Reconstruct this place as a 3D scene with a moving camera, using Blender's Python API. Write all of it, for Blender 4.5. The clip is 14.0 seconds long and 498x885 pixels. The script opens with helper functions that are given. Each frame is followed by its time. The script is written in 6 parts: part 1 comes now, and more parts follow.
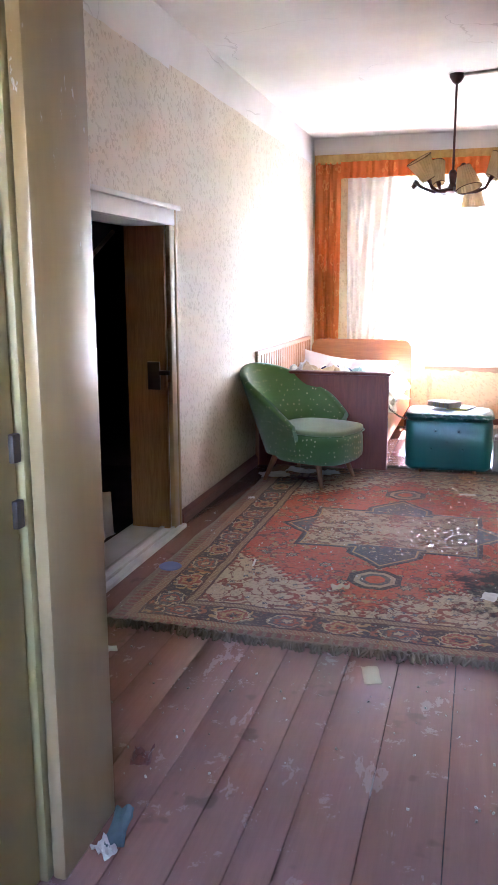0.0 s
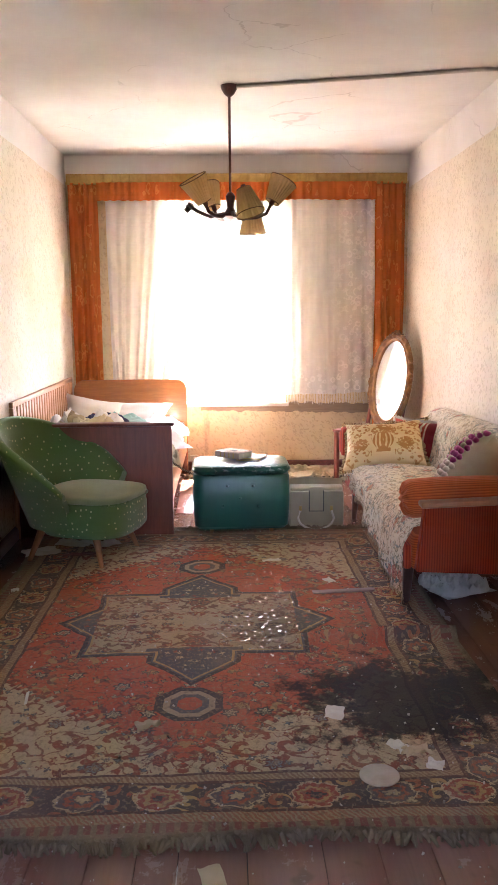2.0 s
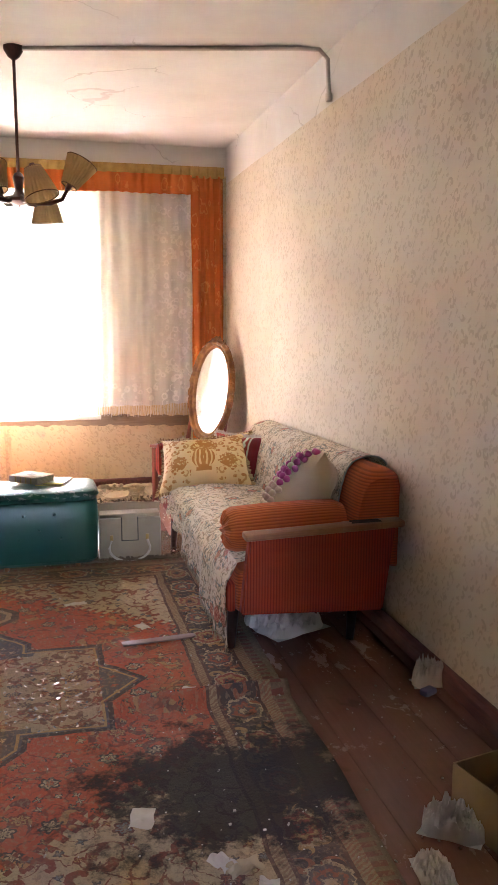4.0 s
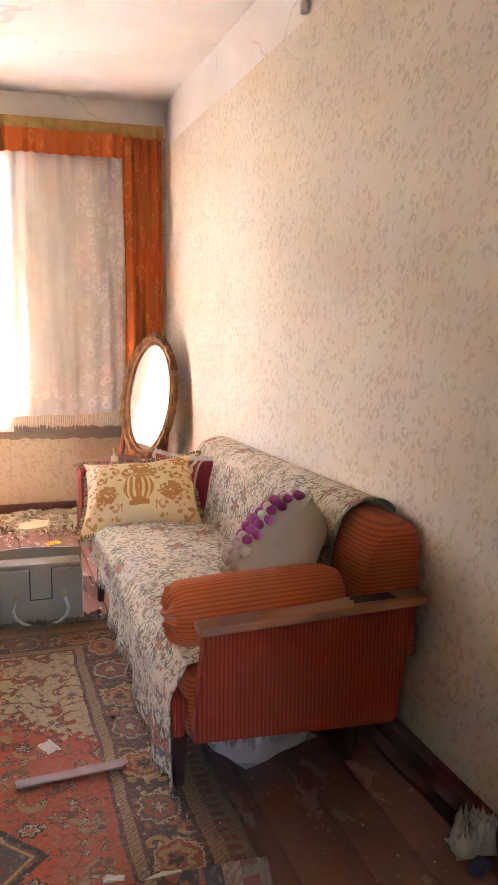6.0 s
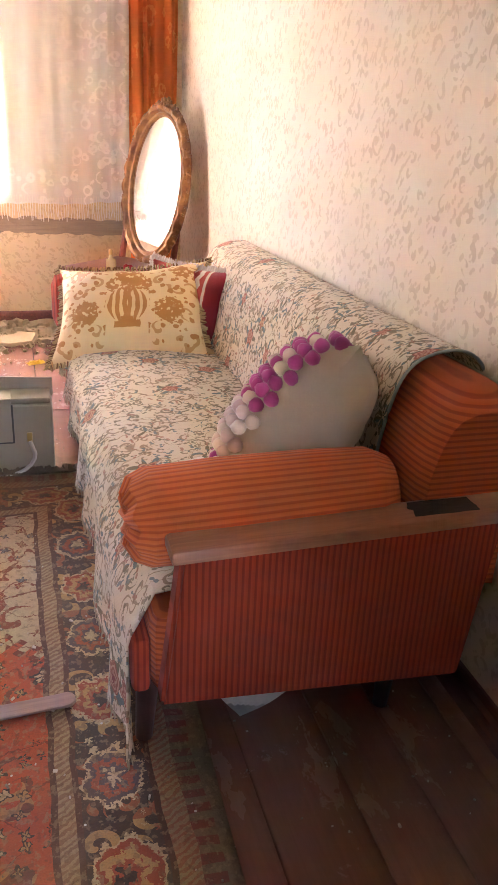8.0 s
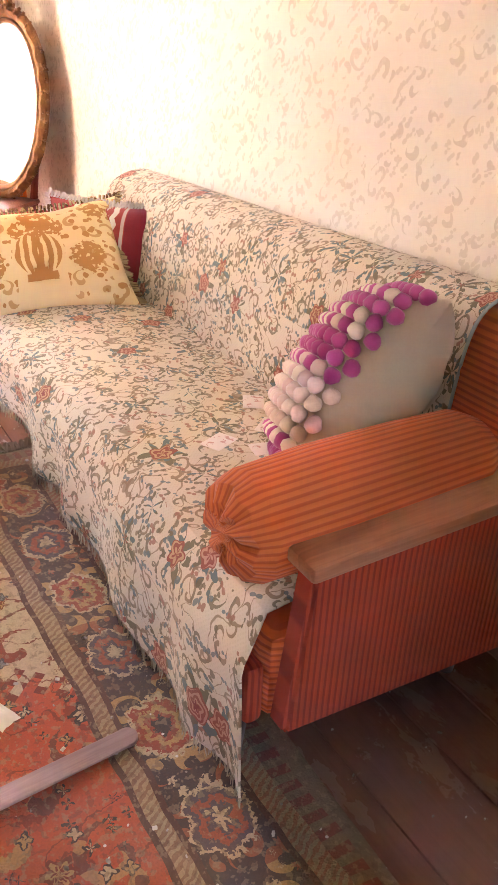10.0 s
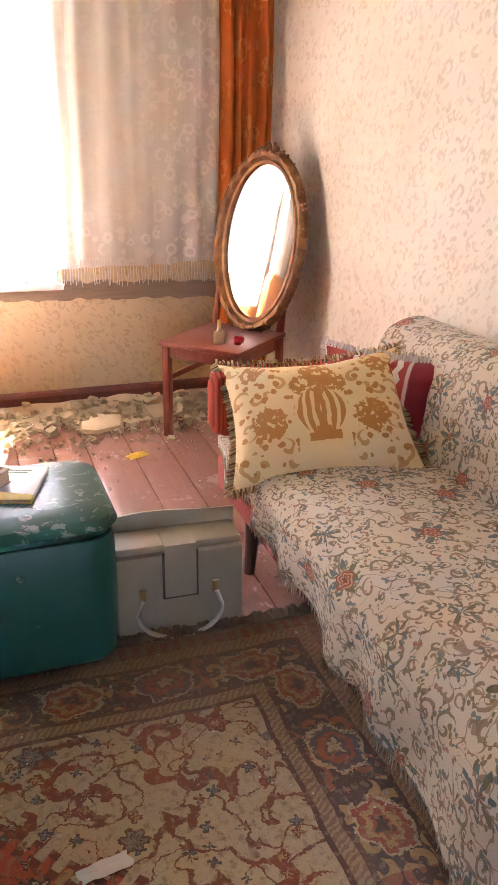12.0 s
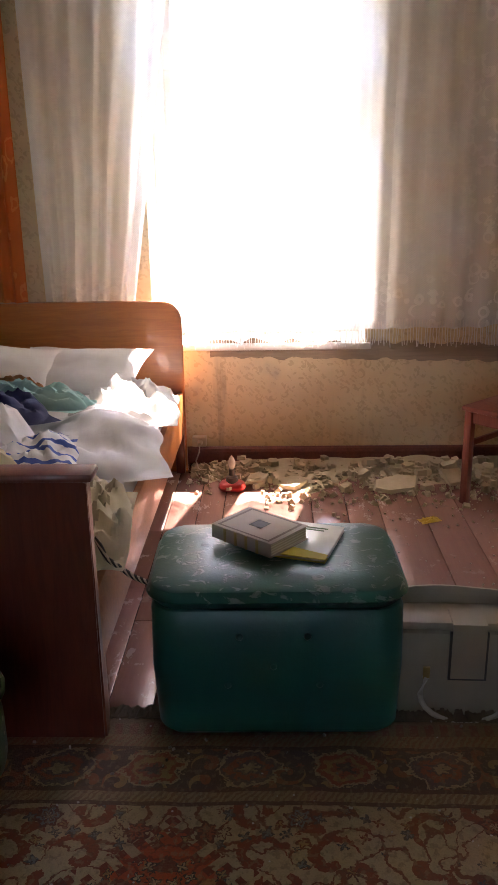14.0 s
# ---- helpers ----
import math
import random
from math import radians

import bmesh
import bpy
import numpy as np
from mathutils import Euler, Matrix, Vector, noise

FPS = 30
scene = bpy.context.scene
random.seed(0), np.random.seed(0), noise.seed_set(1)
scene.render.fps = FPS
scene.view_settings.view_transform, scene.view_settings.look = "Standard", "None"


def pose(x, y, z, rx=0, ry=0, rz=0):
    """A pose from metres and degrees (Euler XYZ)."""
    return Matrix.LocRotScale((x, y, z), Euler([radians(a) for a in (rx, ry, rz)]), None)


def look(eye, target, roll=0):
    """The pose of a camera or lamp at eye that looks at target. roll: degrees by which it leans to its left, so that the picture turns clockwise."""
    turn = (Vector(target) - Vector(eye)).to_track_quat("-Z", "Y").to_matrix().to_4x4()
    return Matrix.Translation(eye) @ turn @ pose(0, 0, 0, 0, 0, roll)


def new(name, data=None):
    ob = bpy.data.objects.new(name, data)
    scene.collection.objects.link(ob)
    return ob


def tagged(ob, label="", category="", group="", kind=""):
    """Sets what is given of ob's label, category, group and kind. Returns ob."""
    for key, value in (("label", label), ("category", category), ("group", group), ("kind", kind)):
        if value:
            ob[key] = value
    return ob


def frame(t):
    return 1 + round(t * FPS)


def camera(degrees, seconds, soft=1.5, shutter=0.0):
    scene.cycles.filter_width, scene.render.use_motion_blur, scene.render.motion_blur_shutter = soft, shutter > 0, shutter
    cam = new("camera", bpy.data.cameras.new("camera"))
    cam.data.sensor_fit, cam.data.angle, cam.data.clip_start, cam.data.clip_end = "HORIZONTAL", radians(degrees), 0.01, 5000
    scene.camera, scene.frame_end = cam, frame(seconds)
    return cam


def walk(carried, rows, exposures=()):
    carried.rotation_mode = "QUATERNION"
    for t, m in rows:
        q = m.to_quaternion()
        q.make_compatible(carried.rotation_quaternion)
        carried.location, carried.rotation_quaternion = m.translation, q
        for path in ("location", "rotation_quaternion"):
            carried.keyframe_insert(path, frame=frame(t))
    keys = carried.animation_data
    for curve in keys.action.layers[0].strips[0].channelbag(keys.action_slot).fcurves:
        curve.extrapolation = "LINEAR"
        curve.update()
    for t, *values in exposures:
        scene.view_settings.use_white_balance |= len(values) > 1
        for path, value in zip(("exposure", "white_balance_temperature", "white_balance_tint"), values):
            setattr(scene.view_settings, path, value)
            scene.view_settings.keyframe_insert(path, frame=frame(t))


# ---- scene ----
cam = camera(34.2, 14.0)
PATH = [
    (0, (0.144, 0.749, 1.359), (-0.391, 2.638, 0.974), -0.2),
    (0.5, (0.042, 1.018, 1.364), (-0.275, 2.955, 0.984), 0.3),
    (1, (-0.019, 1.206, 1.367), (-0.182, 3.165, 1.0), 0.2),
    (1.5, (-0.097, 1.413, 1.393), (-0.199, 3.382, 1.056), -0.1),
    (2, (-0.117, 1.598, 1.405), (-0.064, 3.571, 1.085), -0.5),
    (2.5, (-0.089, 1.767, 1.406), (0.087, 3.736, 1.097), -0.5),
    (3, (-0.04, 1.881, 1.423), (0.252, 3.836, 1.12), -0.7),
    (3.5, (0.005, 2.016, 1.409), (0.347, 3.963, 1.109), -0.7),
    (4, (0.04, 2.178, 1.376), (0.512, 4.097, 1.073), 0.1),
    (4.2, (0.045, 2.254, 1.396), (0.546, 4.164, 1.08), 0.3),
    (6.3, (0.307, 3.4, 1.331), (0.923, 5.277, 1.019), 0.4),
    (6.5, (0.337, 3.505, 1.324), (0.949, 5.382, 1.001), 0.4),
    (7, (0.408, 3.695, 1.287), (0.998, 5.548, 0.818), 0.5),
    (7.5, (0.516, 3.877, 1.239), (1.051, 5.677, 0.55), 1.8),
    (7.7, (0.565, 3.941, 1.225), (1.074, 5.731, 0.493), 2.5),
    (9.8, (0.228, 4.388, 1.224), (1.115, 5.925, 0.308), 2.6),
    (10, (0.193, 4.445, 1.214), (1.132, 5.947, 0.285), 2.8),
    (10.5, (0.125, 4.642, 1.226), (1.069, 6.125, 0.272), 3.9),
    (11, (0.118, 4.781, 1.243), (0.923, 6.352, 0.303), 2.8),
    (11.5, (0.025, 4.825, 1.282), (0.761, 6.483, 0.439), 1.9),
    (12, (-0.008, 4.851, 1.312), (0.612, 6.605, 0.58), 0.9),
    (12.5, (0.041, 4.925, 1.322), (0.551, 6.734, 0.638), 0.3),
    (13, (0.098, 4.985, 1.29), (0.446, 6.897, 0.636), -0.7),
    (13.5, (0.086, 4.94, 1.297), (0.184, 7.119, 0.603), -1.2),
    (14, (-0.033, 4.879, 1.347), (-0.089, 6.49, 0.828), -1.0),
]
EXPOSURES = [(0.0, 7.8, 5400, 29), (0.6, 7.5, 5900, 28), (1.5, 7.2, 6500, 30), (4.2, 7.15, 6700, 31), (6.5, 7.35, 6700, 33), (7.7, 7.5, 6700, 35), (9.8, 7.97, 7050, 38), (11.0, 7.78, 7050, 38), (12.0, 7.05, 6800, 34), (12.5, 6.45, 6700, 32), (13.0, 5.9, 6600, 29), (14.0, 5.4, 6500, 28)]
walk(cam, [(t, look(eye, target, roll)) for t, eye, target, roll in PATH], EXPOSURES)

# ---- world, sun, window light ----
SUN_DIR = Vector((-0.22, -1.0, -1.45)).normalized()
world = bpy.data.worlds.new("sky")
scene.world = world
world.use_nodes = True
wn = world.node_tree
sky = wn.nodes.new("ShaderNodeTexSky")
sky.sky_type = "NISHITA"
sky.sun_disc = False
sky.sun_elevation = math.asin(-SUN_DIR.z)
sky.sun_rotation = math.atan2(-SUN_DIR.x, -SUN_DIR.y)
wn.links.new(sky.outputs[0], wn.nodes["Background"].inputs[0])
wn.nodes["Background"].inputs[1].default_value = 0.15

sun = new("sun", bpy.data.lights.new("sun", "SUN"))
sun.data.energy, sun.data.angle, sun.data.color = 2.4, radians(0.6), (1.0, 0.93, 0.82)
sun.matrix_world = look((0, 20, 20), Vector((0, 20, 20)) + SUN_DIR)


# ---- node helpers ----
class Val:
    """A number socket with arithmetic."""

    def __init__(self, nt, s):
        self.nt, self.s = nt, s

    def op(self, kind, other=None, third=None):
        n = self.nt.nodes.new("ShaderNodeMath")
        n.operation = kind
        for k, v in enumerate((self, other, third)):
            if v is None:
                continue
            if isinstance(v, Val):
                self.nt.links.new(v.s, n.inputs[k])
            else:
                n.inputs[k].default_value = v
        return Val(self.nt, n.outputs[0])

    def __add__(self, o): return self.op("ADD", o)
    def __radd__(self, o): return self.op("ADD", o)
    def __sub__(self, o): return self.op("SUBTRACT", o)
    def __rsub__(self, o): return (self * -1.0) + o
    def __mul__(self, o): return self.op("MULTIPLY", o)
    def __rmul__(self, o): return self.op("MULTIPLY", o)
    def __truediv__(self, o): return self.op("DIVIDE", o)
    def lt(self, o): return self.op("LESS_THAN", o)
    def gt(self, o): return self.op("GREATER_THAN", o)
    def abs(self): return self.op("ABSOLUTE")
    def sin(self): return self.op("SINE")
    def mod(self, o): return self.op("FLOORED_MODULO", o)
    def ping(self, o): return self.op("PINGPONG", o)
    def min(self, o): return self.op("MINIMUM", o)
    def max(self, o): return self.op("MAXIMUM", o)
    def pow(self, o): return self.op("POWER", o)

    def step(self, a, b):
        """0 below a, 1 above b, smooth between."""
        n = self.nt.nodes.new("ShaderNodeMapRange")
        n.interpolation_type = "SMOOTHSTEP"
        self.nt.links.new(self.s, n.inputs[0])
        n.inputs[1].default_value, n.inputs[2].default_value = a, b
        return Val(self.nt, n.outputs[0])


class Nodes:
    def __init__(self, nt):
        self.nt = nt
        self.coord = nt.nodes.new("ShaderNodeTexCoord").outputs["Object"]

    def xyz(self, vec=None):
        n = self.nt.nodes.new("ShaderNodeSeparateXYZ")
        self.nt.links.new(vec or self.coord, n.inputs[0])
        return [Val(self.nt, o) for o in n.outputs]

    def vec(self, x, y, z=0.0):
        n = self.nt.nodes.new("ShaderNodeCombineXYZ")
        for k, v in enumerate((x, y, z)):
            if isinstance(v, Val):
                self.nt.links.new(v.s, n.inputs[k])
            else:
                n.inputs[k].default_value = v
        return n.outputs[0]

    def noise(self, scale, detail=3.0, rough=0.55, vec=None, warp=0.0):
        n = self.nt.nodes.new("ShaderNodeTexNoise")
        self.nt.links.new(vec or self.coord, n.inputs["Vector"])
        n.inputs["Scale"].default_value, n.inputs["Detail"].default_value = scale, detail
        n.inputs["Roughness"].default_value, n.inputs["Distortion"].default_value = rough, warp
        return Val(self.nt, n.outputs[0])

    def cells(self, scale, vec=None, feature="F1", jitter=1.0):
        """Distance and random colour parts of Voronoi cells."""
        n = self.nt.nodes.new("ShaderNodeTexVoronoi")
        n.feature = feature
        self.nt.links.new(vec or self.coord, n.inputs["Vector"])
        n.inputs["Scale"].default_value, n.inputs["Randomness"].default_value = scale, jitter
        d = Val(self.nt, n.outputs["Distance"])
        if feature == "DISTANCE_TO_EDGE":
            return d
        return [d] + self.xyz(n.outputs["Color"])

    def motif(self, scale, vec, jitter=0.7):
        """Voronoi cells with the angle round each centre: distance, angle and two random numbers."""
        n = self.nt.nodes.new("ShaderNodeTexVoronoi")
        self.nt.links.new(vec, n.inputs["Vector"])
        n.inputs["Scale"].default_value, n.inputs["Randomness"].default_value = scale, jitter
        p, q, r = self.xyz(vec), self.xyz(n.outputs["Position"]), self.xyz(n.outputs["Color"])
        return Val(self.nt, n.outputs["Distance"]), (p[1] - q[1]).op("ARCTAN2", p[0] - q[0]), r[0], r[1]

    def scrolls(self, scale, vec, width=0.35, reach=0.46, turns=13.0, jitter=0.85):
        """Curled tendrils, one round each cell centre, winding either way."""
        d, a, r1, r2 = self.motif(scale, vec, jitter)
        way = r1.gt(0.5) * 2.0 - 1.0
        s = (a * way + d * turns + r2 * 6.283).sin()
        return s.gt(1.0 - width) * d.lt(reach) * d.gt(0.05)

    def rand(self):
        return Val(self.nt, self.nt.nodes.new("ShaderNodeObjectInfo").outputs["Random"])

    def island(self):
        return Val(self.nt, self.nt.nodes.new("ShaderNodeNewGeometry").outputs["Random Per Island"])

    def mix(self, f, a, b):
        n = self.nt.nodes.new("ShaderNodeMix")
        n.data_type = "RGBA"
        n.clamp_factor = True
        if isinstance(f, Val):
            self.nt.links.new(f.s, n.inputs[0])
        else:
            n.inputs[0].default_value = f
        for k, c in ((6, a), (7, b)):
            if isinstance(c, tuple):
                n.inputs[k].default_value = (*c, 1.0)
            else:
                self.nt.links.new(c, n.inputs[k])
        return n.outputs[2]


def material(name, build, rough=0.7, metal=0.0, bump=0.0, depth=0.002, sheen=0.0, coat=0.0):
    """A Principled material. build(n) gives the colour, or the colour and a height, or these and a roughness."""
    m = bpy.data.materials.new(name)
    m.use_nodes = True
    nt = m.node_tree
    b = nt.nodes["Principled BSDF"]
    n = Nodes(nt)
    got = build(n)
    got = got if isinstance(got, (list, tuple)) and not isinstance(got[0], float) else [got]
    if isinstance(got[0], tuple):
        b.inputs["Base Color"].default_value = (*got[0], 1)
    else:
        nt.links.new(got[0], b.inputs["Base Color"])
    b.inputs["Roughness"].default_value, b.inputs["Metallic"].default_value = rough, metal
    b.inputs["Sheen Weight"].default_value, b.inputs["Coat Weight"].default_value = sheen, coat
    if len(got) > 2:
        nt.links.new(got[2].s, b.inputs["Roughness"])
    if len(got) > 1 and bump:
        k = nt.nodes.new("ShaderNodeBump")
        k.inputs["Strength"].default_value, k.inputs["Distance"].default_value = bump, depth
        nt.links.new(got[1].s, k.inputs["Height"])
        nt.links.new(k.outputs[0], b.inputs["Normal"])
    return m


def mottled(a, b, scale=6.0, fine=80.0):
    """A colour that wanders between a and b, with fine grain as height."""
    def build(n):
        big, small = n.noise(scale, 4), n.noise(fine, 3)
        return n.mix(big.step(0.3, 0.7) * 0.7 + small * 0.3, a, b), small + big * 0.4
    return build


def woody(a, b, axis=2, stretch=14.0, scale=5.0, worn=0.0):
    """Wood with its grain along the axis."""
    def build(n):
        p = n.xyz()
        q = [c * (1.0 if k == axis else stretch) for k, c in enumerate(p)]
        v = n.vec(*q)
        g, f = n.noise(scale, 5, 0.6, v, 1.2), n.noise(scale * 9, 2, 0.5, v)
        col = n.mix(g.step(0.3, 0.7) * 0.75 + f * 0.25, a, b)
        if worn:
            col = n.mix(n.noise(9, 5, 0.7).step(0.58, 0.7) * worn, col, tuple(min(1, c * 1.8 + 0.06) for c in b))
        return col, g * 0.6 + f
    return build


# ---- materials ----
def wallpaper_build(base, dark, motif, dirt):
    def build(n):
        x, y, z = n.xyz()
        flat = n.vec(x + y, z * 0.8, 0.0)
        wave = n.vec(x + y + (n.noise(9, 2, 0.5, flat) - 0.5) * 0.05, z + (n.noise(11, 2, 0.5, flat) - 0.5) * 0.05)
        curl = n.scrolls(19.0, wave, 0.6, 0.46, 9.0)
        d, ang, r1, r2 = n.motif(34.0, wave, 1.0)
        leaf = (d + (ang * 2.0).sin() * 0.14).lt(0.3) * r1.gt(0.15) * 1.0
        part_ring = curl * n.noise(38, 2, 0.5, flat).step(0.34, 0.44)
        big = n.noise(1.6, 5, 0.6)
        c = n.mix(big.step(0.35, 0.75), base, dark)
        c = n.mix(part_ring.max(leaf * 0.8) * (n.noise(3, 3).step(0.2, 0.7) * 0.2 + 0.27), c, motif)
        high = z.step(1.5, 2.6) * n.noise(1.1, 5, 0.7).step(0.45, 0.75)
        mould = n.noise(9, 6, 0.75).step(0.5, 0.72) * high
        c = n.mix(mould * dirt, c, (0.2, 0.15, 0.1))
        return c, n.noise(160, 3) * 0.5 + (part_ring + leaf) * 0.5 + big
    return build


WALLPAPER = material("wallpaper", wallpaper_build((0.73, 0.66, 0.54), (0.65, 0.57, 0.44), (0.42, 0.34, 0.22), 0.3), 0.75, bump=0.35, depth=0.002)


def old_paper_build(n):
    x, y, z = n.xyz()
    c, h = wallpaper_build((0.68, 0.55, 0.34), (0.57, 0.44, 0.26), (0.4, 0.29, 0.16), 0.3)(n)[:2]
    run = n.noise(2.2, 4, 0.6, n.vec(x * 3.0, y, z * 0.35)).step(0.58, 0.72)
    stain = n.noise(3.2, 3, 0.6).step(0.6, 0.72)
    low = z * -1.0 + 0.62
    c = n.mix(run * low.step(0.0, 0.2) * 0.55, c, (0.2, 0.17, 0.13))
    c = n.mix(stain * low.step(0.0, 0.2) * 0.4, c, (0.27, 0.26, 0.27))
    return c, h


OLD_PAPER = material("water_stained_wallpaper", old_paper_build, 0.8, bump=0.5, depth=0.003)


def limewash_build(n):
    x, y, z = n.xyz()
    a, b = n.noise(1.2, 5, 0.6), n.noise(40, 4)
    crack = n.cells(1.1, n.vec(x + n.noise(3, 4) * 0.4, y + n.noise(2.2, 4) * 0.5, z), "DISTANCE_TO_EDGE")
    line = (crack * -1.0 + 0.006).step(0.0, 0.004) * n.noise(1.5, 2).step(0.5, 0.6)
    c = n.mix(a.step(0.3, 0.75), (0.8, 0.78, 0.74), (0.7, 0.67, 0.62))
    return n.mix(line * 0.3, c, (0.3, 0.26, 0.22)), b + a * 2.0 - line


LIMEWASH = material("limewashed_plaster", limewash_build, 0.9, bump=0.25, depth=0.004)


def plank_build(n):
    x, y, z = n.xyz()
    r = n.rand()
    v = n.vec(x * 16.0 + r * 40.0, y * 1.1, z)
    g = n.noise(4, 5, 0.6, v, 0.8)
    c = n.mix(g, (0.33, 0.175, 0.13), (0.23, 0.118, 0.09))
    c = n.mix(r * 0.35, c, (0.24, 0.12, 0.09))
    wear = n.noise(2.4, 6, 0.7, n.vec(x * 2.5, y, z)).step(0.54, 0.7)
    c = n.mix(wear * 0.15, c, (0.24, 0.14, 0.1))
    dust = n.noise(7, 7, 0.78).step(0.56, 0.76)
    c = n.mix(dust * 0.14, c, (0.36, 0.29, 0.23))
    patch = n.noise(4.5, 3, 0.6, n.vec(x + 7.0, y, z)).step(0.62, 0.68)
    c = n.mix(patch * 0.45, c, (0.11, 0.075, 0.05))
    return c, g + n.noise(70, 3) * 0.4, dust * 0.3 + 0.22 + wear * 0.12


PLANK = material("oxblood_painted_plank", plank_build, 0.4, bump=0.2, depth=0.003)
SUBFLOOR = material("dark_gap_char_and_shade", mottled((0.02, 0.015, 0.012), (0.05, 0.035, 0.03)), 0.9)
OXBLOOD = material("oxblood_paint", woody((0.2, 0.06, 0.04), (0.11, 0.035, 0.028), 1, worn=0.3), 0.42, bump=0.2)


def cream_paint_build(n):
    x, y, z = n.xyz()
    a = n.noise(2.5, 5, 0.6, n.vec(x * 6.0, y * 6.0, z))
    chips = n.noise(16, 5, 0.7, n.vec(x * 2.0, y * 2.0, z * 0.8)).step(0.64, 0.67) * z.step(1.25, 1.5)
    c = n.mix(a, (0.4, 0.27, 0.12), (0.29, 0.19, 0.08))
    c = n.mix(chips * 0.8, c, (0.62, 0.57, 0.5))
    return c, chips * -1.0 + a * 0.3, chips * 0.2 + 0.32


CREAM_PAINT = material("chipped_cream_gloss_paint", cream_paint_build, 0.35, bump=0.5, depth=0.003)
OCHRE_PAINT = material("ochre_door_paint", mottled((0.36, 0.27, 0.1), (0.26, 0.2, 0.08), 3, 60), 0.45, bump=0.15)
WHITE_PAINT = material("old_white_paint", mottled((0.74, 0.71, 0.66), (0.6, 0.56, 0.5), 5, 90), 0.5, bump=0.25)
RAW_PINE = material("varnished_pine", woody((0.42, 0.22, 0.08), (0.26, 0.12, 0.04), 2), 0.45, bump=0.2)
IRON = material("dark_iron", mottled((0.05, 0.04, 0.035), (0.1, 0.07, 0.05)), 0.5, 0.6)


def rug_build(n):
    x, y, z = n.xyz()
    wob = (n.noise(5, 2) - 0.5) * 0.03
    u, v = x + wob, y + wob
    a, b = u.abs(), v.abs()
    edge = (a * -1.0 + 1.07).min(b * -1.0 + 1.55)
    grain = n.noise(260, 2)
    red, wine, cream = (0.47, 0.085, 0.038), (0.19, 0.035, 0.024), (0.5, 0.38, 0.23)
    navy, tan, blue = (0.032, 0.03, 0.036), (0.42, 0.26, 0.11), (0.17, 0.2, 0.2)
    m = (u + 0.05).abs()
    mirrored = n.vec(m, b)
    jag = n.vec(m + (n.noise(110, 1, 0.5) - 0.5) * 0.014, b + (n.noise(110, 1, 0.5, n.vec(v, u)) - 0.5) * 0.014)
    d1, a1, p1, q1 = n.motif(9.5, jag, 0.75)
    d2, a2, p2, q2 = n.motif(23.0, jag, 0.9)
    petals = d1 + (a1 * 6.0).sin() * 0.05
    star = d2 + (a2 * 4.0).sin() * 0.09
    vine = ((n.noise(9, 1, 0.4, jag, 0.8) - 0.5).abs() * -1.0 + 0.02).step(0.0, 0.008)
    curl = n.scrolls(7.5, jag, 0.42, 0.5, 11.0)
    def flowers(c, one, two, heart):
        c = n.mix(petals.lt(0.3) * p1.gt(0.2), c, one)
        c = n.mix(petals.lt(0.22) * p1.gt(0.2), c, two)
        c = n.mix((petals - 0.13).abs().lt(0.025), c, one)
        c = n.mix(petals.lt(0.08), c, heart)
        return c
    # red field with a stepped edge against cream corners
    field = n.mix(vine * 0.8, red, wine)
    field = n.mix(curl * 0.8, field, n.mix(n.noise(16, 1).gt(0.5), (0.1, 0.045, 0.04), tan))
    field = n.mix(star.lt(0.3) * p2.gt(0.2), field, navy)
    field = n.mix(star.lt(0.2) * p2.gt(0.2), field, n.mix(q2.gt(0.45), tan, cream))
    field = flowers(field, n.mix(q1.gt(0.5), navy, wine), n.mix(q1.gt(0.5), cream, tan), red)
    spand = n.mix(vine, cream, (0.2, 0.06, 0.035))
    spand = n.mix(curl, spand, (0.24, 0.055, 0.03))
    spand = n.mix(star.lt(0.3) * p2.gt(0.35), spand, n.mix(q2.gt(0.5), (0.2, 0.05, 0.03), (0.07, 0.07, 0.075)))
    spand = n.mix(star.lt(0.16) * p2.gt(0.35), spand, n.mix(q2.gt(0.5), tan, blue))
    spand = flowers(spand, (0.12, 0.035, 0.028), n.mix(q1.gt(0.5), (0.34, 0.09, 0.05), blue), cream)
    teeth = ((m - b) * 16.0).ping(0.5)
    rim = m * 0.8 + b + (teeth.gt(0.25) * 0.05) + (m * 5.5).mod(1.0) * 0.05
    c = n.mix(rim.gt(1.2), field, spand)
    c = n.mix((rim - 1.2).abs().lt(0.012), c, wine)
    # medallion: a block with pointed ends and two gables
    block = (m - 0.48).max(b - 0.37)
    ends = ((m + b * 0.9 - 0.63) * 0.74).max(b - 0.2)
    gable = ((b + m * 1.1 - 0.65) * 0.67).max(m - 0.19)
    med = block.min(ends).min(gable)
    c = n.mix(med.lt(0.0), c, navy)
    fill = n.mix(curl.max(n.scrolls(12.0, jag, 0.45, 0.5, 9.0)), (0.42, 0.31, 0.19), (0.17, 0.08, 0.05))
    fill = n.mix(vine, fill, (0.26, 0.07, 0.045))
    fill = n.mix(star.lt(0.32) * p2.gt(0.15), fill, n.mix(q2.gt(0.5), (0.3, 0.08, 0.045), (0.06, 0.065, 0.08)))
    fill = n.mix(star.lt(0.15), fill, tan)
    fill = flowers(fill, (0.1, 0.06, 0.055), n.mix(q1.gt(0.5), (0.36, 0.12, 0.06), tan), navy)
    slate = n.mix(star.lt(0.25) * p2.gt(0.3), (0.075, 0.08, 0.095), n.mix(q2.gt(0.5), cream, (0.3, 0.07, 0.045)))
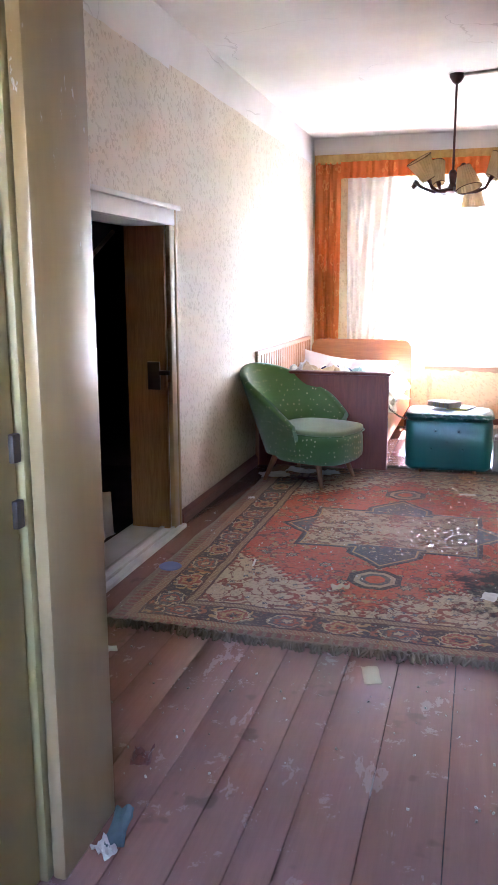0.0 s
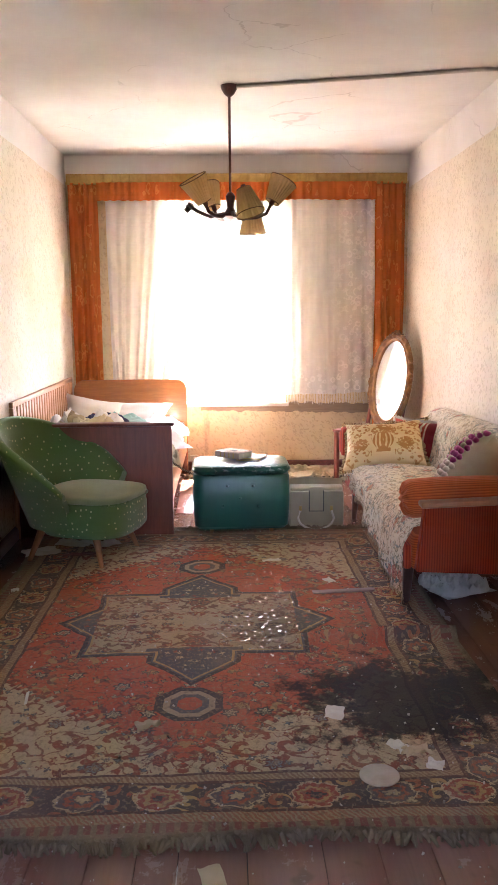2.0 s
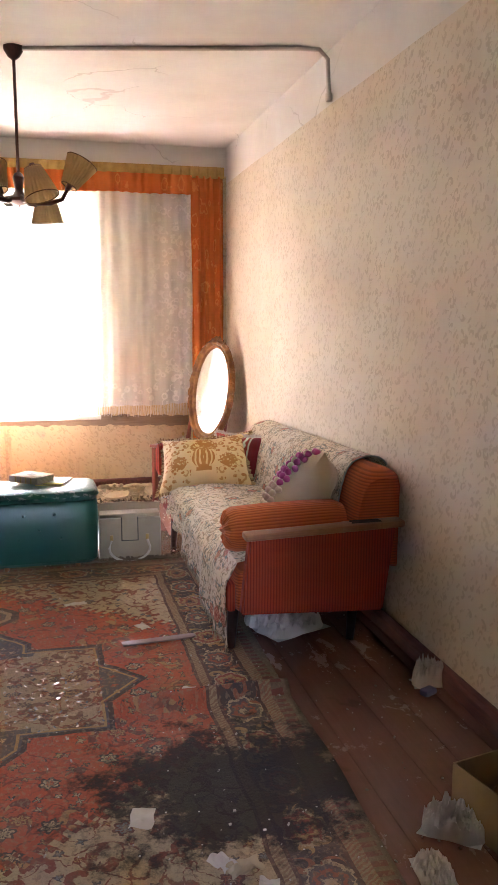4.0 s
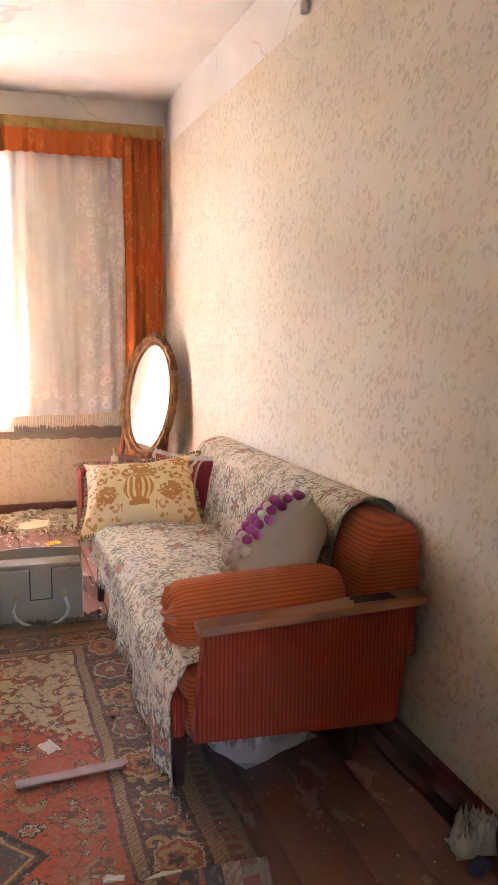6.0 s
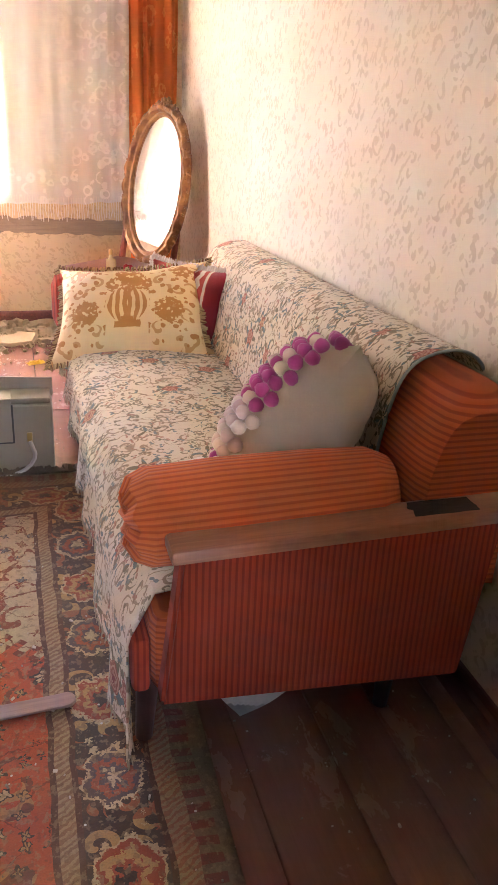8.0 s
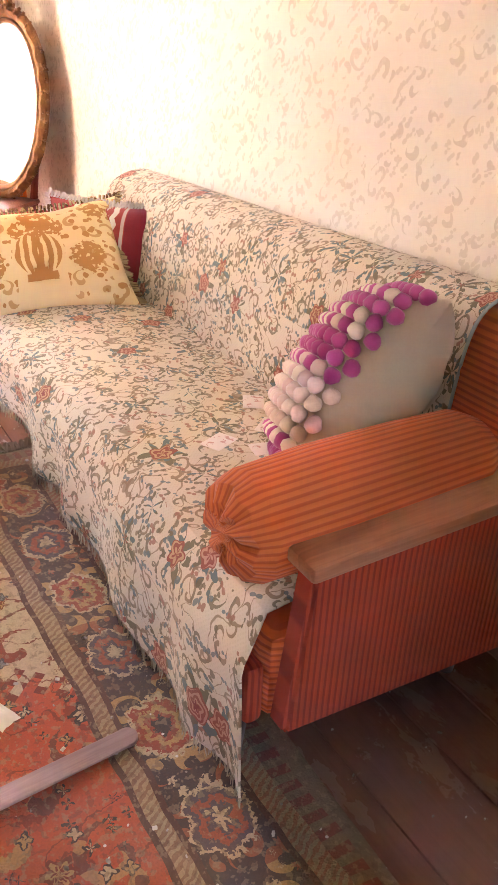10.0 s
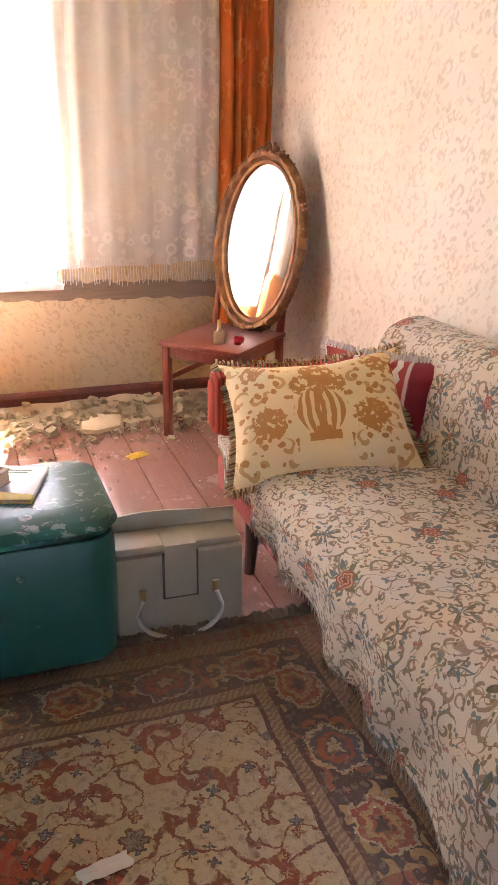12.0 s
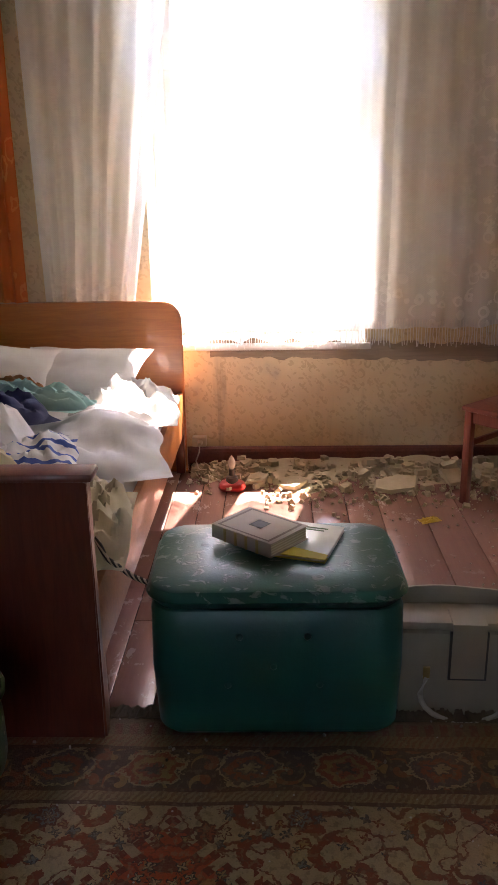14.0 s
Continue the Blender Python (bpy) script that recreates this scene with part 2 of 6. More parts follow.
    fill = n.mix((block.gt(-0.03)).max((b - 0.3).gt(0.0) * m.lt(0.2)), fill, slate)
    c = n.mix(med.lt(-0.018), c, fill)
    c = n.mix((med + 0.032).abs().lt(0.005), c, tan)
    pb = (b - 0.79).abs()
    pend = m.max(pb).max((m + pb) * 0.72)
    c = n.mix(pend.lt(0.125), c, navy)
    c = n.mix(pend.lt(0.095), c, (0.4, 0.3, 0.2))
    c = n.mix(pend.lt(0.07), c, (0.09, 0.09, 0.1))
    c = n.mix(pend.lt(0.045), c, red)
    # borders
    on_side = (a * -1.0 + 1.07).lt(b * -1.0 + 1.55)
    run = (on_side * v + (on_side * -1.0 + 1.0) * u) * 4.4
    dash = (run * 14.0 + edge * 40.0 + n.noise(45, 2) * 1.6).ping(0.5).gt(0.25)
    c = n.mix(edge.lt(0.31), c, n.mix(dash, (0.36, 0.26, 0.15), (0.25, 0.14, 0.08)))
    c = n.mix(((edge - 0.305).abs().lt(0.006)).max((edge - 0.262).abs().lt(0.006)), c, (0.09, 0.04, 0.035))
    e2 = (edge - 0.19) * 13.0
    cell = (run.mod(1.0) - 0.5) * 2.0
    turn = e2.op("ARCTAN2", cell)
    rr = (e2 * e2 + cell * cell * 1.4).pow(0.5) + (turn * 6.0).sin() * 0.05 + (n.noise(38, 3, 0.7) - 0.5) * 0.75
    alt = run.mod(2.0).gt(1.0)
    border = n.mix(n.scrolls(15.0, n.vec(u, v), 0.75, 0.6, 10.0), (0.05, 0.04, 0.042), n.mix(alt, (0.3, 0.1, 0.05), tan))
    border = n.mix((d2 + (a2 * 5.0).sin() * 0.06).lt(0.2) * p2.gt(0.3), border, n.mix(q2.gt(0.5), cream, (0.32, 0.08, 0.05)))
    border = n.mix(rr.lt(0.8), border, cream)
    border = n.mix(rr.lt(0.7), border, n.mix(alt, (0.1, 0.08, 0.085), (0.3, 0.065, 0.04)))
    border = n.mix((rr - 0.42).abs().lt(0.09), border, n.mix(alt, (0.33, 0.09, 0.05), tan))
    border = n.mix(rr.lt(0.2), border, n.mix(alt, cream, navy))
    c = n.mix(edge.lt(0.256), c, border)
    c = n.mix(edge.lt(0.122), c, n.mix(dash, (0.3, 0.13, 0.075), (0.33, 0.24, 0.14)))
    c = n.mix((edge - 0.118).abs().lt(0.006), c, (0.07, 0.03, 0.028))
    c = n.mix(edge.lt(0.068), c, n.mix((run * 6.0).ping(0.5).gt(0.27), (0.2, 0.06, 0.045), (0.2, 0.14, 0.085)))
    c = n.mix(edge.lt(0.025), c, (0.2, 0.14, 0.09))
    # wear, dust and the burnt stain
    knots = n.noise(70, 2, 0.6, n.vec(u, v * 0.8))
    c = n.mix(knots.step(0.55, 0.6) * 0.42, c, (0.34, 0.25, 0.15))
    c = n.mix(n.noise(52, 2, 0.6, n.vec(v, u)).step(0.57, 0.61) * 0.36, c, (0.1, 0.055, 0.04))
    worn = n.noise(2.2, 6, 0.7).step(0.45, 0.75)
    c = n.mix((worn * 0.3 + 0.1), c, (0.38, 0.25, 0.15))
    c = n.mix(grain.step(0.35, 0.75) * 0.2, c, (0.1, 0.07, 0.05))
    c = n.mix(v.step(1.0, 1.5) * 0.3, c, (0.26, 0.15, 0.07))
    sx, sy = x - 0.76, y + 0.78
    blot = (sx * sx * 2.0 + sy * sy * 4.0).pow(0.5) + (n.noise(7, 7, 0.78) - 0.5) * 2.0
    c = n.mix((blot * -1.0 + 0.78).step(0.0, 0.35) * 0.93, c, (0.012, 0.01, 0.009))
    scatter = n.noise(11, 6, 0.75).step(0.6, 0.72) * (sx * sx + sy * sy * 1.5).lt(0.9)
    c = n.mix(scatter * 0.7, c, (0.02, 0.015, 0.012))
    crumbs = n.cells(55.0)
    c = n.mix(crumbs[0].lt(0.16) * crumbs[1].gt(0.965), c, (0.6, 0.57, 0.52))
    return c, grain + n.noise(90, 2)


RUG = material("worn_oriental_rug", rug_build, 0.95, bump=0.5, depth=0.004)
FRINGE = material("matted_fringe", mottled((0.24, 0.17, 0.1), (0.11, 0.08, 0.05), 8, 100), 0.95)


def corduroy_build(a, b, axis, pitch):
    def build(n):
        p = n.xyz()
        rib = ((p[axis] + n.noise(4, 2) * 0.003) * (6.2832 / pitch)).sin() * 0.5 + 0.5
        fade = n.noise(3, 5, 0.65)
        c = n.mix(rib.step(0.15, 0.55), b, a)
        c = n.mix(fade.step(0.5, 0.75) * 0.3, c, tuple(min(1, k * 1.25 + 0.03) for k in a))
        return c, rib + n.noise(300, 2) * 0.3
    return build


CORD_X = material("rust_corduroy_panel", corduroy_build((0.47, 0.055, 0.018), (0.3, 0.03, 0.011), 0, 0.012), 0.95, bump=0.4, depth=0.003, sheen=0.05)
CORD_Z = material("rust_corduroy_cushion", corduroy_build((0.62, 0.12, 0.025), (0.42, 0.07, 0.016), 2, 0.012), 0.95, bump=0.4, depth=0.003, sheen=0.1)


def rose_cover_build(n):
    uv = n.nt.nodes.new("ShaderNodeTexCoord").outputs["UV"]
    U, V, _ = n.xyz(uv)
    s = n.vec(U + (n.noise(22, 2, 0.5, uv) - 0.5) * 0.02, V + (n.noise(22, 2, 0.5, n.vec(V, U)) - 0.5) * 0.02)
    weave = n.noise(420, 2)
    c = n.mix(n.noise(2, 4), (0.66, 0.57, 0.43), (0.58, 0.49, 0.36))
    c = n.mix(((U * 700.0).sin() * (V * 700.0).sin()).gt(0.3) * 0.15, c, (0.4, 0.33, 0.22))
    olive, brown = (0.17, 0.14, 0.085), (0.25, 0.17, 0.1)
    curl = n.scrolls(17.0, s, 0.3, 0.48, 15.0, 0.9)
    curl = curl.max(n.scrolls(26.0, n.vec(V, U), 0.34, 0.42, 12.0, 1.0))
    stem = ((n.noise(13, 1, 0.4, s, 1.0) - 0.5).abs() * -1.0 + 0.014).step(0.0, 0.007)
    d2, a2, p2, q2 = n.motif(42.0, s, 1.0)
    leaf = (d2 + (a2 * 2.0 + q2 * 6.0).sin() * 0.2).lt(0.28) * p2.gt(0.2)
    c = n.mix(curl * 0.85, c, n.mix(n.noise(12, 1, 0.5, s).gt(0.5), olive, brown))
    c = n.mix(stem * 0.8, c, brown)
    c = n.mix(leaf * 0.85, c, n.mix(q2.gt(0.5), olive, n.mix(p2.gt(0.7), (0.12, 0.17, 0.17), (0.33, 0.15, 0.1))))
    d1, a1, p1, q1 = n.motif(8.2, s, 0.6)
    spray = (d1 + (a1 * 7.0 + p1 * 6.0).sin() * 0.14).lt(0.32)
    c = n.mix(spray * n.noise(55, 1, 0.5, s).gt(0.44), c, n.mix(n.noise(20, 1, 0.5, s).gt(0.5), (0.13, 0.17, 0.16), olive))
    head = d1 + (a1 * 5.0 + p1 * 4.0).sin() * 0.025 + (n.noise(45, 1, 0.5, s) - 0.5) * 0.06
    c = n.mix(head.lt(0.225), c, (0.3, 0.09, 0.055))
    rings = (head * 75.0 + a1 * 2.0).sin()
    c = n.mix(head.lt(0.21) * rings.gt(0.1), c, n.mix(q1.gt(0.6), (0.5, 0.26, 0.18), (0.5, 0.3, 0.16)))
    c = n.mix(head.lt(0.05), c, (0.24, 0.05, 0.04))
    return c, weave * 0.5 + leaf * 0.5 + curl * 0.6 + n.noise(14, 4)


COVER = material("rose_tapestry_cover", rose_cover_build, 0.92, bump=0.45, depth=0.003, sheen=0.1)


def dotted_green_build(n):
    x, y, z = n.xyz()
    d, a, b, c3 = n.cells(34.0, n.vec(x, y, z * 0.8), jitter=0.4)
    fade = n.noise(3, 5, 0.6)
    c = n.mix(fade, (0.1, 0.18, 0.045), (0.065, 0.12, 0.03))
    return n.mix(d.lt(0.17) * 0.9, c, (0.52, 0.5, 0.24)), n.noise(280, 2) + fade


GREEN_CLOTH = material("flecked_green_upholstery", dotted_green_build, 0.9, bump=0.35, depth=0.002, sheen=0.3)
# paler green puts the light falling on the seat top into its colour
SEAT_CLOTH = material("lit_green_seat_top", mottled((0.24, 0.28, 0.13), (0.17, 0.21, 0.09), 4, 260), 0.9, bump=0.3, sheen=0.3)
BED_WOOD = material("reddish_bed_veneer", woody((0.2, 0.045, 0.018), (0.13, 0.026, 0.011), 2, 10), 0.38, bump=0.1, coat=0.2)
HEAD_WOOD = material("honey_bed_veneer", woody((0.48, 0.17, 0.035), (0.36, 0.115, 0.022), 0, 10), 0.34, bump=0.1, coat=0.3)
CHAIR_LEG = material("beech_legs", woody((0.4, 0.17, 0.06), (0.28, 0.11, 0.04), 2), 0.4)
CHAIR_RED = material("mahogany_stain", woody((0.27, 0.07, 0.04), (0.17, 0.04, 0.025), 2, worn=0.2), 0.35, bump=0.15)
ARM_WOOD = material("worn_armrest_wood", woody((0.42, 0.17, 0.08), (0.3, 0.11, 0.05), 0, worn=0.25), 0.4, bump=0.15)
DARK_WOOD = material("dark_sofa_leg", woody((0.06, 0.02, 0.014), (0.035, 0.012, 0.01), 2), 0.4)


def teal_vinyl_build(n):
    x, y, z = n.xyz()
    scuff = n.noise(22, 3, 0.6, n.vec(x * 0.7 + y * 0.6, y - x * 0.4, z), 1.5).step(0.57, 0.63) * z.step(0.40, 0.43)
    c = n.mix(n.noise(3, 4), (0.006, 0.11, 0.072), (0.004, 0.07, 0.05))
    c = n.mix(scuff * 0.55, c, (0.33, 0.42, 0.38))
    return c, n.noise(120, 3) + scuff, scuff * 0.1 + 0.36


TEAL = material("scuffed_teal_vinyl", teal_vinyl_build, 0.4, bump=0.25, depth=0.002)
BAG_HIDE = material("grey_beige_leatherette", mottled((0.38, 0.32, 0.21), (0.31, 0.26, 0.17), 5, 220), 0.5, bump=0.2)
BAG_PALE = material("pale_handle_leatherette", mottled((0.62, 0.57, 0.46), (0.52, 0.47, 0.37), 8, 200), 0.45, bump=0.15)
BAG_DARK = material("dark_bag_piping", mottled((0.08, 0.07, 0.05), (0.05, 0.04, 0.03)), 0.6)
BRASS = material("dull_brass", mottled((0.55, 0.4, 0.16), (0.35, 0.24, 0.09), 9, 90), 0.35, 0.9)


def orange_curtain_build(n):
    x, y, z = n.xyz()
    d, a, b, c3 = n.cells(8.0, n.vec(x * 1.4, y, z * 0.8), jitter=0.7)
    leafy = ((d + (n.noise(20, 2) - 0.5) * 0.5 - 0.3).abs() * -1.0 + 0.06).step(0.0, 0.03)
    c = n.mix(n.noise(3, 4), (0.72, 0.21, 0.035), (0.6, 0.15, 0.025))
    return n.mix(leafy * 0.55, c, (0.8, 0.36, 0.1)), n.noise(250, 2) + leafy


def cloth(name, build, glow=0.35, rough=0.9):
    """Thin cloth: light comes through it."""
    m = material(name, build, rough, bump=0.2)
    nt = m.node_tree
    b = nt.nodes["Principled BSDF"]
    out = nt.nodes["Material Output"]
    tr, mx = nt.nodes.new("ShaderNodeBsdfTranslucent"), nt.nodes.new("ShaderNodeMixShader")
    nt.links.new(b.inputs["Base Color"].links[0].from_socket, tr.inputs[0])
    mx.inputs[0].default_value = glow
    nt.links.new(b.outputs[0], mx.inputs[1])
    nt.links.new(tr.outputs[0], mx.inputs[2])
    nt.links.new(mx.outputs[0], out.inputs[0])
    return m


ORANGE = cloth("orange_brocade_curtain", orange_curtain_build, 0.4)
YELLOW_TRIM = material("yellow_curtain_braid", mottled((0.5, 0.34, 0.09), (0.36, 0.22, 0.05), 20, 150), 0.8, bump=0.4)


def lace_material():
    m = bpy.data.materials.new("sheer_lace")
    m.use_nodes = True
    nt = m.node_tree
    n = Nodes(nt)
    nt.nodes.remove(nt.nodes["Principled BSDF"])
    x, y, z = n.xyz()
    flat = n.vec(x, 0.0, z)
    d, a, b, c3 = n.cells(18.0, flat, jitter=0.8)
    flower = ((d + (n.noise(40, 2, 0.6, flat) - 0.5) * 0.7 - 0.3).abs().lt(0.1)) * a.gt(0.25)
    hem = (z * -1.0 + 1.0).step(0.0, 0.2)
    side = x.step(0.75, 1.0)
    tendril = n.scrolls(15.0, flat, 0.5, 0.5, 9.0)
    net = (x * 900.0).sin() * (z * 700.0).sin() * 0.05
    fold = n.noise(5, 3, 0.5, n.vec(x * 3.0, 0.0, z * 0.25)) - 0.5
    cover = (flower.max(tendril) * (hem * 0.1 + side * 0.1 + 0.02) + 0.76 + net + fold * 0.3).min(0.95)
    dif, tra, clr = (nt.nodes.new(k) for k in ("ShaderNodeBsdfDiffuse", "ShaderNodeBsdfTranslucent", "ShaderNodeBsdfTransparent"))
    for s in (dif, tra):
        s.inputs[0].default_value = (0.88, 0.87, 0.85, 1)
    m1, m2 = nt.nodes.new("ShaderNodeMixShader"), nt.nodes.new("ShaderNodeMixShader")
    m1.inputs[0].default_value = 0.5
    nt.links.new(dif.outputs[0], m1.inputs[1])
    nt.links.new(tra.outputs[0], m1.inputs[2])
    nt.links.new(cover.s, m2.inputs[0])
    nt.links.new(clr.outputs[0], m2.inputs[1])
    nt.links.new(m1.outputs[0], m2.inputs[2])
    nt.links.new(m2.outputs[0], nt.nodes["Material Output"].inputs[0])
    return m


LACE = lace_material()


def plain_glass():
    m = bpy.data.materials.new("window_glass")
    m.use_nodes = True
    nt = m.node_tree
    nt.nodes.remove(nt.nodes["Principled BSDF"])
    clr, gl, mx, fr = (nt.nodes.new(k) for k in ("ShaderNodeBsdfTransparent", "ShaderNodeBsdfGlossy", "ShaderNodeMixShader", "ShaderNodeFresnel"))
    gl.inputs["Roughness"].default_value = 0.03
    nt.links.new(fr.outputs[0], mx.inputs[0])
    nt.links.new(clr.outputs[0], mx.inputs[1])
    nt.links.new(gl.outputs[0], mx.inputs[2])
    nt.links.new(mx.outputs[0], nt.nodes["Material Output"].inputs[0])
    return m


GLASS = plain_glass()
MIRROR = material("mirror_glass", lambda n: (n.mix(n.noise(6, 5, 0.7).step(0.6, 0.8) * 0.2, (0.9, 0.9, 0.9), (0.7, 0.68, 0.64)),), 0.03, 1.0)
GILT = material("carved_brown_gilt", mottled((0.36, 0.17, 0.05), (0.14, 0.055, 0.02), 16, 90), 0.42, 0.25, bump=0.5, depth=0.004)
SHADE = cloth("pleated_tan_shade", mottled((0.66, 0.5, 0.28), (0.56, 0.4, 0.2), 6, 60), 0.45)
SHADE_RIM = material("shade_rim_braid", mottled((0.2, 0.11, 0.05), (0.13, 0.07, 0.03)), 0.8)
LAMP_WOOD = material("dark_turned_wood", woody((0.1, 0.03, 0.02), (0.05, 0.016, 0.012), 2), 0.3, coat=0.3)
PIPE = material("grey_painted_conduit", mottled((0.62, 0.57, 0.5), (0.5, 0.45, 0.39), 8, 60), 0.55)
PLASTER = material("crumbled_plaster", lambda n: (n.mix(n.noise(30, 4) * 0.6 + n.island() * 0.4, (0.55, 0.46, 0.3), (0.33, 0.26, 0.16)), n.noise(60, 4)), 0.95, bump=0.5)
BARE_LATH = material("bare_wood_and_mud", lambda n: (n.mix(n.noise(6, 5, 0.7, n.vec(n.xyz()[0] * 0.8, n.xyz()[1], n.xyz()[2] * 14.0)), (0.42, 0.33, 0.23), (0.17, 0.12, 0.08)), n.noise(30, 5)), 0.95, bump=0.6, depth=0.006)
LINEN = material("creased_white_linen", mottled((0.72, 0.7, 0.67), (0.58, 0.55, 0.5), 5, 200), 0.9, bump=0.2)
CREAM_CLOTH = material("cream_cloth", mottled((0.58, 0.5, 0.33), (0.46, 0.38, 0.24), 6, 200), 0.9, bump=0.3)
NAVY_CLOTH = material("navy_cloth", mottled((0.012, 0.016, 0.06), (0.03, 0.035, 0.1), 10, 200), 0.9, bump=0.3)
TEAL_CLOTH = material("pale_teal_cloth", mottled((0.25, 0.5, 0.46), (0.4, 0.6, 0.56), 10, 200), 0.9)
TAN_CLOTH = material("brown_cloth", mottled((0.36, 0.17, 0.06), (0.25, 0.11, 0.04), 10, 200), 0.9)


def striped_build(n):
    x, y, z = n.xyz()
    return n.mix(((y + n.noise(7, 2) * 0.05) * 14.0).ping(0.5).gt(0.33), (0.7, 0.68, 0.64), (0.05, 0.09, 0.32)), n.noise(200, 2)


STRIPED = material("blue_striped_cloth", striped_build, 0.9, bump=0.2)
PAPER = material("torn_paper", mottled((0.7, 0.67, 0.6), (0.56, 0.51, 0.42), 12, 150), 0.85)


# ---- mesh helpers ----
def box(bm, x0, x1, y0, y1, z0, z1, bevel=0.0):
    """Adds a box, with its edges rounded off."""
    r = bmesh.ops.create_cube(bm, size=1.0)
    vs = r["verts"]
    for v in vs:
        v.co = Vector((x0 + (v.co.x + 0.5) * (x1 - x0), y0 + (v.co.y + 0.5) * (y1 - y0), z0 + (v.co.z + 0.5) * (z1 - z0)))
    if bevel:
        es = list({e for v in vs for e in v.link_edges})
        bmesh.ops.bevel(bm, geom=es, offset=bevel, segments=2, affect="EDGES", profile=0.5)
    return bm


def slab(*a):
    return box(bmesh.new(), *a)


def tube(bm, pts, radius, seg=10, cap=True):
    """A round bar along the points; radius may be one number or one for each point."""
    pts = [Vector(p) for p in pts]
    rad = radius if isinstance(radius, (list, tuple)) else [radius] * len(pts)
    rings = []
    up = Vector((0.13, 0.31, 0.94)).normalized()
    for k, p in enumerate(pts):
        d = (pts[min(k + 1, len(pts) - 1)] - pts[max(k - 1, 0)]).normalized()
        if abs(d.dot(up)) > 0.97:
            up = Vector((0.94, 0.13, 0.31)).normalized()
        s = d.cross(up).normalized()
        t = s.cross(d)
        rings.append([bm.verts.new(p + rad[k] * (s * math.cos(2 * math.pi * j / seg) + t * math.sin(2 * math.pi * j / seg))) for j in range(seg)])
    for a, b in zip(rings, rings[1:]):
        for j in range(seg):
            bm.faces.new((a[j], a[(j + 1) % seg], b[(j + 1) % seg], b[j]))
    if cap:
        bm.faces.new(rings[0][::-1])
        bm.faces.new(rings[-1])
    return bm


def sheet(fn, nu, nv, thick=0.0):
    """A surface fn(u, v), u and v from 0 to 1, made solid when thick is given."""
    bm = bmesh.new()
    g = [[bm.verts.new(fn(i / nu, j / nv)) for j in range(nv + 1)] for i in range(nu + 1)]
    for i in range(nu):
        for j in range(nv):
            bm.faces.new((g[i][j], g[i + 1][j], g[i + 1][j + 1], g[i][j + 1]))
    if thick:
        bm.normal_update()
        bmesh.ops.solidify(bm, geom=bm.faces[:], thickness=thick)
    return bm


def lathe(bm, profile, seg=24, centre=(0, 0, 0)):
    """Turned round z: profile of (radius, height)."""
    c = Vector(centre)
    rings = [[bm.verts.new(c + Vector((max(r, 1e-4) * math.cos(2 * math.pi * j / seg), max(r, 1e-4) * math.sin(2 * math.pi * j / seg), z))) for j in range(seg)] for r, z in profile]
    for a, b in zip(rings, rings[1:]):
        for j in range(seg):
            bm.faces.new((a[j], a[(j + 1) % seg], b[(j + 1) % seg], b[j]))
    return bm


def cushion(w, h, t, n=22, sag=0.0, seed=0, pinch=0.12):
    """A stuffed pillow in the xz plane with pulled corners and a few creases."""
    bm = bmesh.new()
    for side in (1, -1):
        g = []
        for i in range(n + 1):
            row = []
            for j in range(n + 1):
                u, v = 2 * i / n - 1, 2 * j / n - 1
                full = max(0, (1 - abs(u) ** 3) * (1 - abs(v) ** 3)) ** 0.55
                px = u * (1 - pinch * (1 - v * v) * abs(u)) * w / 2
                pz = v * (1 - pinch * (1 - u * u) * abs(v)) * h / 2 - sag * (1 - u * u) * (v > 0) * v
                fold = noise.noise(Vector((u * 2.2 + seed, v * 2.2, side * 3.0))) * 0.16 + noise.noise(Vector((u * 6 + seed, v * 6, side))) * 0.06
                row.append(bm.verts.new((px, side * t / 2 * full * (1 + fold), pz)))
            g.append(row)
        for i in range(n):
            for j in range(n):
                f = (g[i][j], g[i + 1][j], g[i + 1][j + 1], g[i][j + 1])
                bm.faces.new(f[::-1] if side > 0 else f)
    bmesh.ops.remove_doubles(bm, verts=bm.verts[:], dist=1e-4)
    return bm


def heap(w, l, h, seed=0, n=26, folds=5.0, edge=0.5):
    """A rumpled heap of cloth lying on z = 0."""
    def fn(u, v):
        a, b = 2 * u - 1, 2 * v - 1
        r = max(0.0, 1 - (abs(a) ** 2.6 + abs(b) ** 2.6)) ** edge
        p = Vector((a * folds * 0.5 + seed * 7.3, b * folds * 0.5, seed))
        f = 0.62 + 0.55 * noise.noise(p) + 0.3 * abs(noise.noise(p * 2.1)) + 0.12 * noise.noise(p * 4.7)
        ripple = 1 + 0.16 * noise.noise(Vector((math.atan2(b, a) * 1.5, seed, 2.0)))
        return Vector((a * w / 2 * ripple, b * l / 2 * ripple, max(0.004, h * r * f)))
    bm = sheet(fn, n, n)
    bot = sheet(lambda u, v: Vector((*fn(u, v)[:2], 0.0)), 1, 1)
    bot.free()
    return bm


def part(name, bm, mat, parent=None, label="", smooth=True, at=None):
    me = bpy.data.meshes.new(name)
    bmesh.ops.recalc_face_normals(bm, faces=bm.faces[:])
    bm.to_mesh(me)
    bm.free()
    if smooth:
        me.shade_smooth()
        me.set_sharp_from_angle(angle=radians(38))
    me.materials.append(mat)
    ob = new(name, me)
    if parent:
        ob.parent = parent
    if at is not None:
        ob.matrix_basis = at
    if label:
        ob["label"] = label
    return ob


def thing(name, label, category, at=None, group="", kind=""):
    ob = new(name)
    ob.empty_display_size = 0.05
    if at is not None:
        ob.matrix_basis = at
    return tagged(ob, label, category, group, kind)


